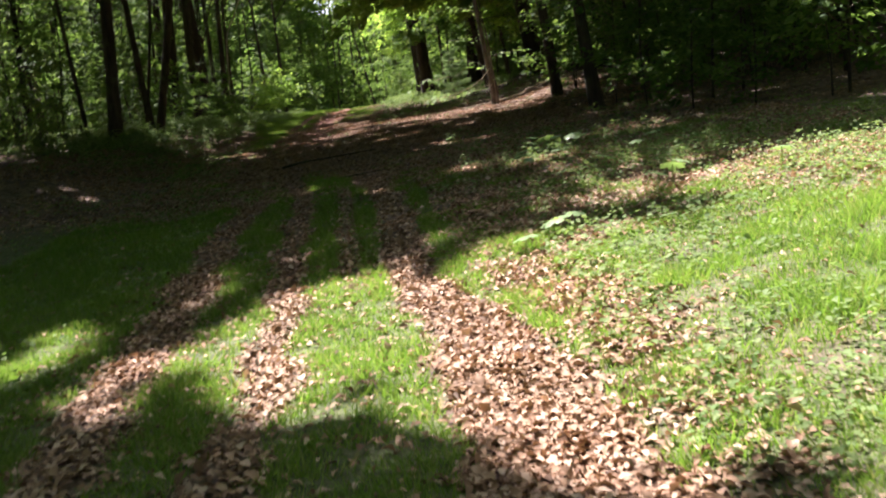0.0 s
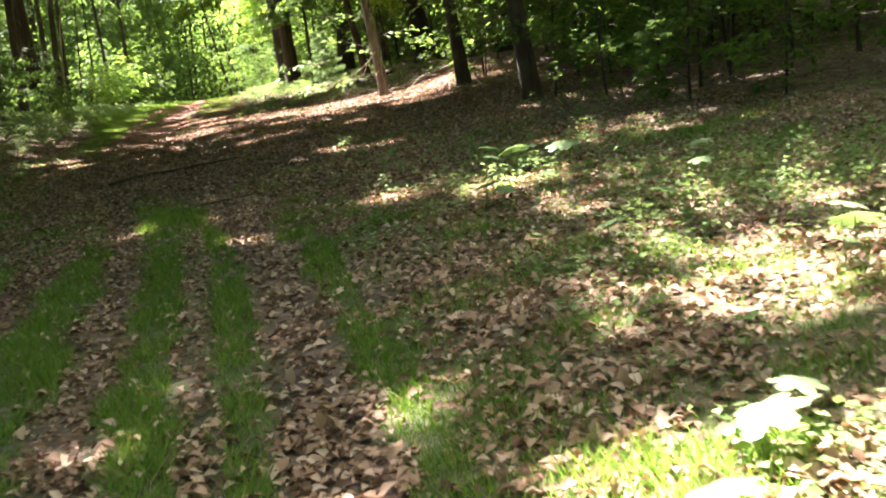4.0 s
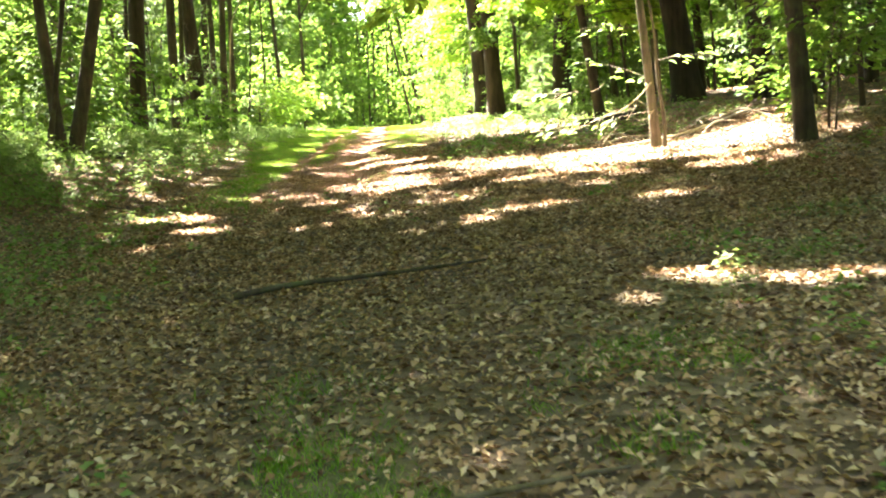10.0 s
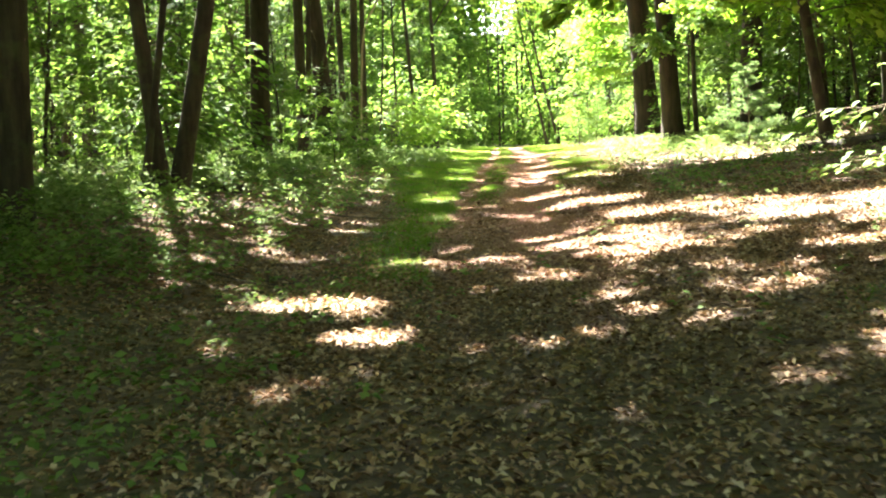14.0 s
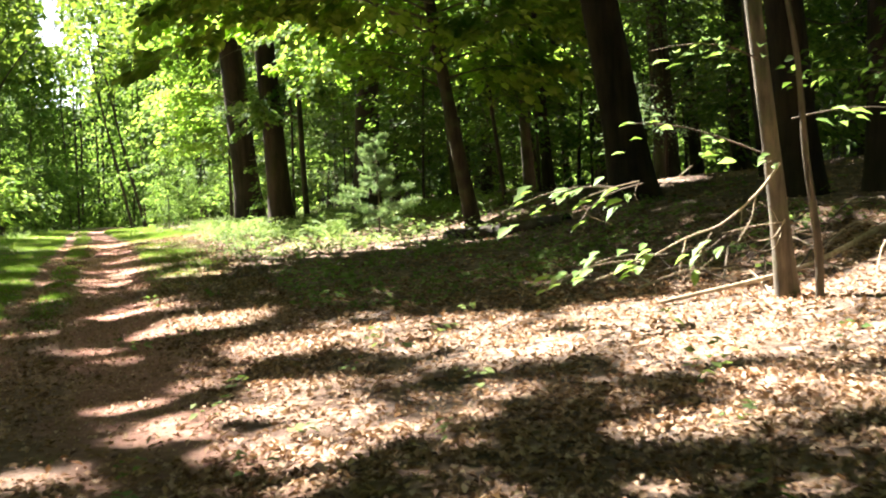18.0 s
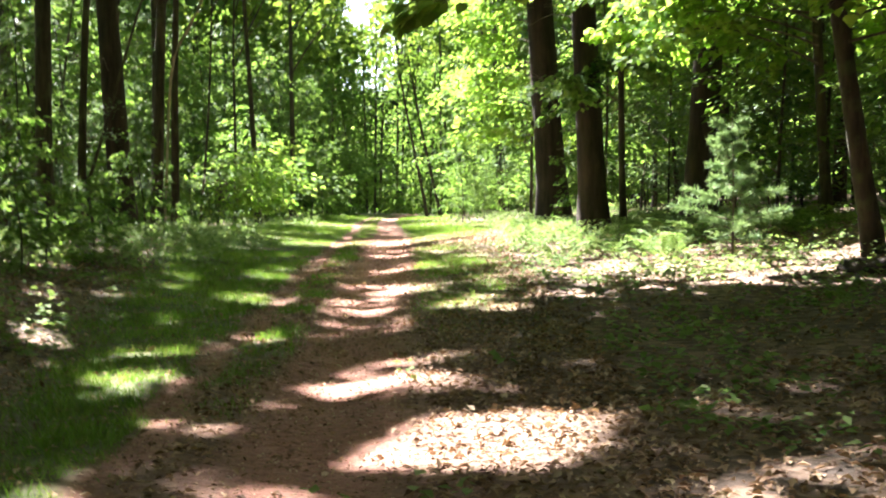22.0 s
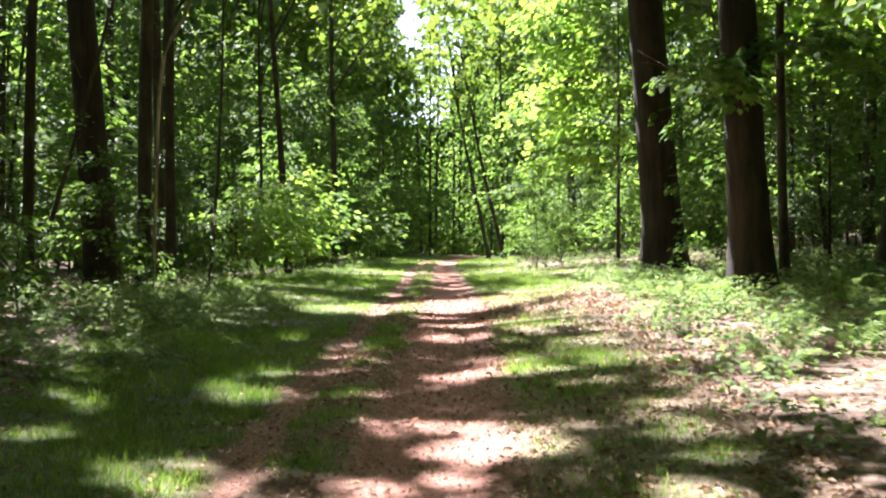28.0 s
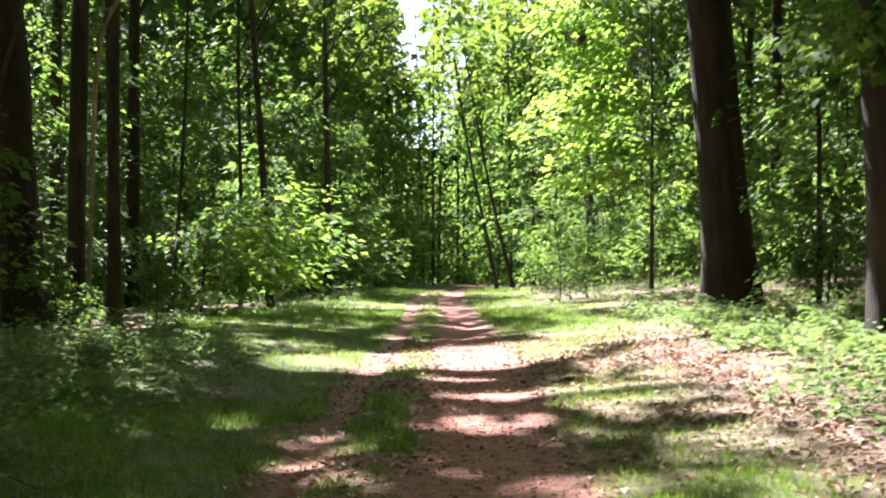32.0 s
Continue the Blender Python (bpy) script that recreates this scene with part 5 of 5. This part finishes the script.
def overhang(x, y, count, z0, z1, azimuth, spread, length, leaf, seed, label, lean=0.14, material=None):
    """Long boughs that carry side sprays of large leaves on both sides."""
    rng = np.random.default_rng(seed)
    root = base("maple_bough", Matrix.Translation((x, y, gz(x, y))), label, "tree")
    for i in range(count):
        z = z0 + (z1 - z0) * (i + rng.random()) / count
        a = azimuth + rng.normal(0, spread)
        L = length * rng.uniform(0.6, 1.05)
        u = np.linspace(0, 1, 8)
        d, s = np.array([math.cos(a), math.sin(a), 0]), np.array([-math.sin(a), math.cos(a), 0])
        pts = np.array([[-lean * z, 0, z]]) + d[None] * (u * L)[:, None] + s[None] * (0.12 * L * np.sin(u * 3 + rng.uniform(0, 6)) * u)[:, None]
        pts[:, 2] += L * (rng.uniform(0.1, 0.26) * np.sin(u * 2.0) - rng.uniform(0.06, 0.22) * u ** 2)
        limb = part("branch", mesh_of("branch", *tube(pts, 0.004 + 0.02 * (1 - u) ** 1.2, 6), TWIG, smooth_shade=True), root)
        pieces, twigs = [], []
        for k in np.arange(0.22, 1.0, 0.085):
            p = [np.interp(k, u, pts[:, c]) for c in range(3)]
            w = d * rng.uniform(0.3, 1.0) + s * rng.choice([-1, 1]) * rng.uniform(0.4, 1.0) + np.array([0, 0, rng.uniform(-0.35, 0.25)])
            t1, l1 = spray(rng, p, w, rng.uniform(0.8, 1.6) * (1.15 - 0.5 * k), 64, leaf, rng.uniform(0.1, 0.35), 0.4, True, 0.38, 0.78)
            lv = l1[0].reshape(-1, 7, 3)
            at = lv[:, 0] + np.array([[x, y, gz(x, y)]])
            lit = (at[:, 0] + 0.31 * at[:, 2] - 2.05) ** 2 + (at[:, 1] - 0.717 * at[:, 2] - 51.0) ** 2 > 0.95      # the sun comes through on to the little pine
            twigs.append(t1)
            pieces.append((lv[lit].reshape(-1, 3), l1[1].reshape(6, -1, 3)[:, :lit.sum()].reshape(-1, 3)))
        tagged(part("twig", mesh_of("twig", *joined(twigs), TWIG, smooth_shade=True), limb), kind="stuff")
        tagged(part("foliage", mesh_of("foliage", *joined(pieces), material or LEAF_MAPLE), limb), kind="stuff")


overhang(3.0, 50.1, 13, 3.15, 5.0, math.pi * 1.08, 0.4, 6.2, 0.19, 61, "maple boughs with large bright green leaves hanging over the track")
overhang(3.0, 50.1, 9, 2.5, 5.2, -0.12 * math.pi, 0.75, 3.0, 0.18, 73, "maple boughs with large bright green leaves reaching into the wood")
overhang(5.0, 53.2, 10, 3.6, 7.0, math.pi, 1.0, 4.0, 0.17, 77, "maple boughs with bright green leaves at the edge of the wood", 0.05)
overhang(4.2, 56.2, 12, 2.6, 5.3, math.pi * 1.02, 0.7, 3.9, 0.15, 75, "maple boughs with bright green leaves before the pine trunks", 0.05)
overhang(1.6, 62.6, 2, 2.7, 3.6, math.pi * 1.25, 0.5, 3.4, 0.15, 71, "maple boughs with light green leaves in front of the pine trunks", 0.02, LEAF)
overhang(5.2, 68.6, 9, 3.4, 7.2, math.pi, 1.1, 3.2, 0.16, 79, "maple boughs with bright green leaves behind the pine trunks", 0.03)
bough_tree(6.7, 19.6, 0.8, 4.2, 28, math.pi, 1.7, 2.3, 0.14, 80, 85, "sunlit leafy young tree at the edge of the clearing", 0.03)
bough_tree(4.3, 27.4, 0.9, 2.8, 22, math.pi, 1.5, 1.9, 0.14, 70, 64, "leafy sapling growing beside the dark trunk", 0.02)
bough_tree(4.4, 34.6, 0.8, 2.6, 20, math.pi, 1.5, 1.8, 0.14, 70, 65, "leafy sapling growing beside the dark trunk", 0.02)
bough_tree(5.4, 30.2, 0.8, 3.4, 20, math.pi, 1.7, 2.2, 0.14, 80, 81, "leafy young tree at the edge of the dark wood", 0.025)
bough_tree(6.5, 25.2, 0.8, 3.6, 22, math.pi, 1.7, 2.4, 0.14, 80, 82, "leafy young tree at the edge of the dark wood", 0.03)
bough_tree(7.4, 34.0, 0.8, 4.0, 24, math.pi, 1.7, 2.5, 0.15, 80, 83, "leafy young tree at the edge of the dark wood", 0.03)
bough_tree(5.6, 39.6, 1.0, 3.6, 20, math.pi, 1.7, 2.0, 0.14, 80, 84, "leafy young tree at the edge of the dark wood", 0.025)
bough_tree(-8.9, 41.5, 0.5, 2.2, 20, 0.0, 1.6, 1.7, 0.14, 70, 66, "sunlit leafy bush behind the forked tree", 0.02)
bough_tree(-9.6, 45.5, 0.6, 3.2, 24, 0.0, 1.6, 1.9, 0.15, 80, 67, "sunlit leafy bush in the open wood", 0.025)
bough_tree(1.5, 66.8, 0.3, 1.6, 16, math.pi, 1.6, 1.1, 0.12, 60, 68, "small leafy bush at the foot of the big pine", 0.015)
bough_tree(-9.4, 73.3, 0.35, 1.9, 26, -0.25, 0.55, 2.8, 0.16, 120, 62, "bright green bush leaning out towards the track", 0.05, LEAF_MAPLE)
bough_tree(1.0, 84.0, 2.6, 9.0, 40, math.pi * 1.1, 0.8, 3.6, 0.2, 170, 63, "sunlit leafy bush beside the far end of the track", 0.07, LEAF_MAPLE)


# ---- little white pine ----
def pine_sapling(x, y, height):
    rng = np.random.default_rng(12)
    root = base("pine_sapling", Matrix.Translation((x, y, gz(x, y))), "young white pine with soft pale green needles", "tree")
    part("stem", mesh_of("stem", *bent([(0, 0, -0.05), (0.02, 0, height * 0.5), (0, 0.02, height)], 0.022, 0.004), TWIG, smooth_shade=True), root)
    for w in range(7):
        for i in range(5):
            z = height * (0.14 + 0.125 * w + rng.uniform(-0.05, 0.05))
            a = i * 1.257 + w * 0.6 + rng.uniform(-0.6, 0.6)
            L = (0.85 - 0.1 * w) * rng.uniform(0.45, 1.15)
            d = np.array([math.cos(a), math.sin(a), rng.uniform(-0.05, 0.35)])
            u = np.linspace(0, 1, 5)
            pts = np.array([[0, 0, z]]) + d[None] * (u * L)[:, None]
            n = 250
            k = rng.uniform(0.25, 1.0, n)
            p = np.stack([np.interp(k, u, pts[:, j]) for j in range(3)], 1)
            way = d[None] * 0.9 + rng.normal(0, 0.6, (n, 3))
            b = part("branch", mesh_of("branch", *tube(pts, 0.008 * (1 - 0.8 * u) + 0.001, 4), TWIG), root)
            part("needles", mesh_of("needles", *leaves(p, way, rand_unit(rng, n), rng.uniform(0.09, 0.15, n), 0.11, 0.0), NEEDLE_YOUNG), b)


pine_sapling(1.62, 52.0, 1.95)


# ---- fallen wood ----
def fallen(name, points, r0, r1, material, label, sides=8):
    pts = [(x, y, gz(x, y) + h) for x, y, h in points]
    x0, y0, z0 = pts[0]
    root = base(name, Matrix.Translation((x0, y0, z0)), label, "branch", "fallen wood")
    part("wood", mesh_of("wood", *bent([(x - x0, y - y0, z - z0) for x, y, z in pts], r0, r1, sides), material, smooth_shade=True), root)


fallen("fallen_branch", [(-2.86, 25.97, 0.03), (-2.4, 25.94, 0.06), (-1.92, 26.06, 0.05), (-1.4, 26.12, 0.045), (-0.92, 26.3, 0.03)], 0.026, 0.01, BARK_MAPLE, "dark crooked stick lying on the dry leaves")
fallen("fallen_branch", [(-2.1, 20.2, 0.02), (-1.3, 20.6, 0.04), (-0.6, 20.8, 0.02)], 0.02, 0.008, TWIG, "dark crooked stick lying on the dry leaves")
fallen("fallen_log", [(1.35, 38.0, 0.03), (2.9, 38.3, 0.09), (4.2, 38.9, 0.14), (5.4, 39.8, 0.16)], 0.018, 0.032, DEADWOOD, "bleached thin log lying at the foot of the young beech")
fallen("fallen_log", [(-9.4, 46.6, 0.12), (-8.0, 46.0, 0.1), (-6.7, 45.2, 0.06)], 0.06, 0.03, TWIG, "fallen dark branch among low plants")
fallen("fallen_log", [(-11.5, 42.0, 0.15), (-9.4, 41.3, 0.14), (-7.4, 41.0, 0.1)], 0.1, 0.07, BARK_MAPLE, "mossy fallen log behind the forked tree")
# dark log added to stand in for the shaded hollow under the bank
fallen("fallen_log", [(2.2, 48.8, -0.03), (2.8, 47.8, 0.04), (3.5, 46.5, 0.0)], 0.17, 0.12, BARK_PINE, "dark log standing in for the shaded hollow at the foot of the bank", 12)
stick_rng = np.random.default_rng(50)
for i in range(26):
    x, y, a, l = stick_rng.uniform(1.6, 4.6), stick_rng.uniform(37.9, 40.2), stick_rng.uniform(0, 6.28), stick_rng.uniform(0.5, 1.6)
    fallen("fallen_branch", [(x, y, 0.02), (x + 0.5 * l * math.cos(a), y + 0.5 * l * math.sin(a), stick_rng.uniform(0.05, 0.3)), (x + l * math.cos(a + 0.2), y + l * math.sin(a + 0.2), stick_rng.uniform(0.02, 0.35))],
           0.012, 0.004, DEADWOOD if i % 2 else TWIG, "bare dead twig in the brush pile")
for i in range(26):
    x, y, a, l = stick_rng.uniform(-9, -6), stick_rng.uniform(34, 56), stick_rng.uniform(0, 6.28), stick_rng.uniform(0.6, 1.8)
    fallen("fallen_branch", [(x, y, 0.02), (x + 0.5 * l * math.cos(a), y + 0.5 * l * math.sin(a), 0.06), (x + l * math.cos(a + 0.2), y + l * math.sin(a + 0.2), 0.03)], 0.014, 0.005, TWIG, "dead stick among the low plants of the verge")


# a long bleached limb that reaches up over the verge
limb_foot = (-9.77, 66.8, gz(-9.77, 66.8))
limb_tree = base("fallen_limb", Matrix.Translation(limb_foot), "long pale dead limb caught against the dark trunk", "branch", "fallen wood")
part("wood", mesh_of("wood", *bent([(0.18, 0.02, -0.05), (0.28, 0.00, 1.60), (0.52, -0.30, 4.40), (1.04, -0.30, 5.21), (1.75, -0.30, 6.74), (2.34, -0.30, 7.48), (3.10, -0.30, 8.10), (4.26, -0.30, 8.52)], 0.03, 0.055), DEADWOOD, smooth_shade=True), limb_tree)
part("twig", mesh_of("twig", *bent([(1.75, -0.30, 6.74), (2.25, -0.20, 6.84), (2.85, -0.20, 6.64)], 0.012, 0.004), DEADWOOD, smooth_shade=True), limb_tree)
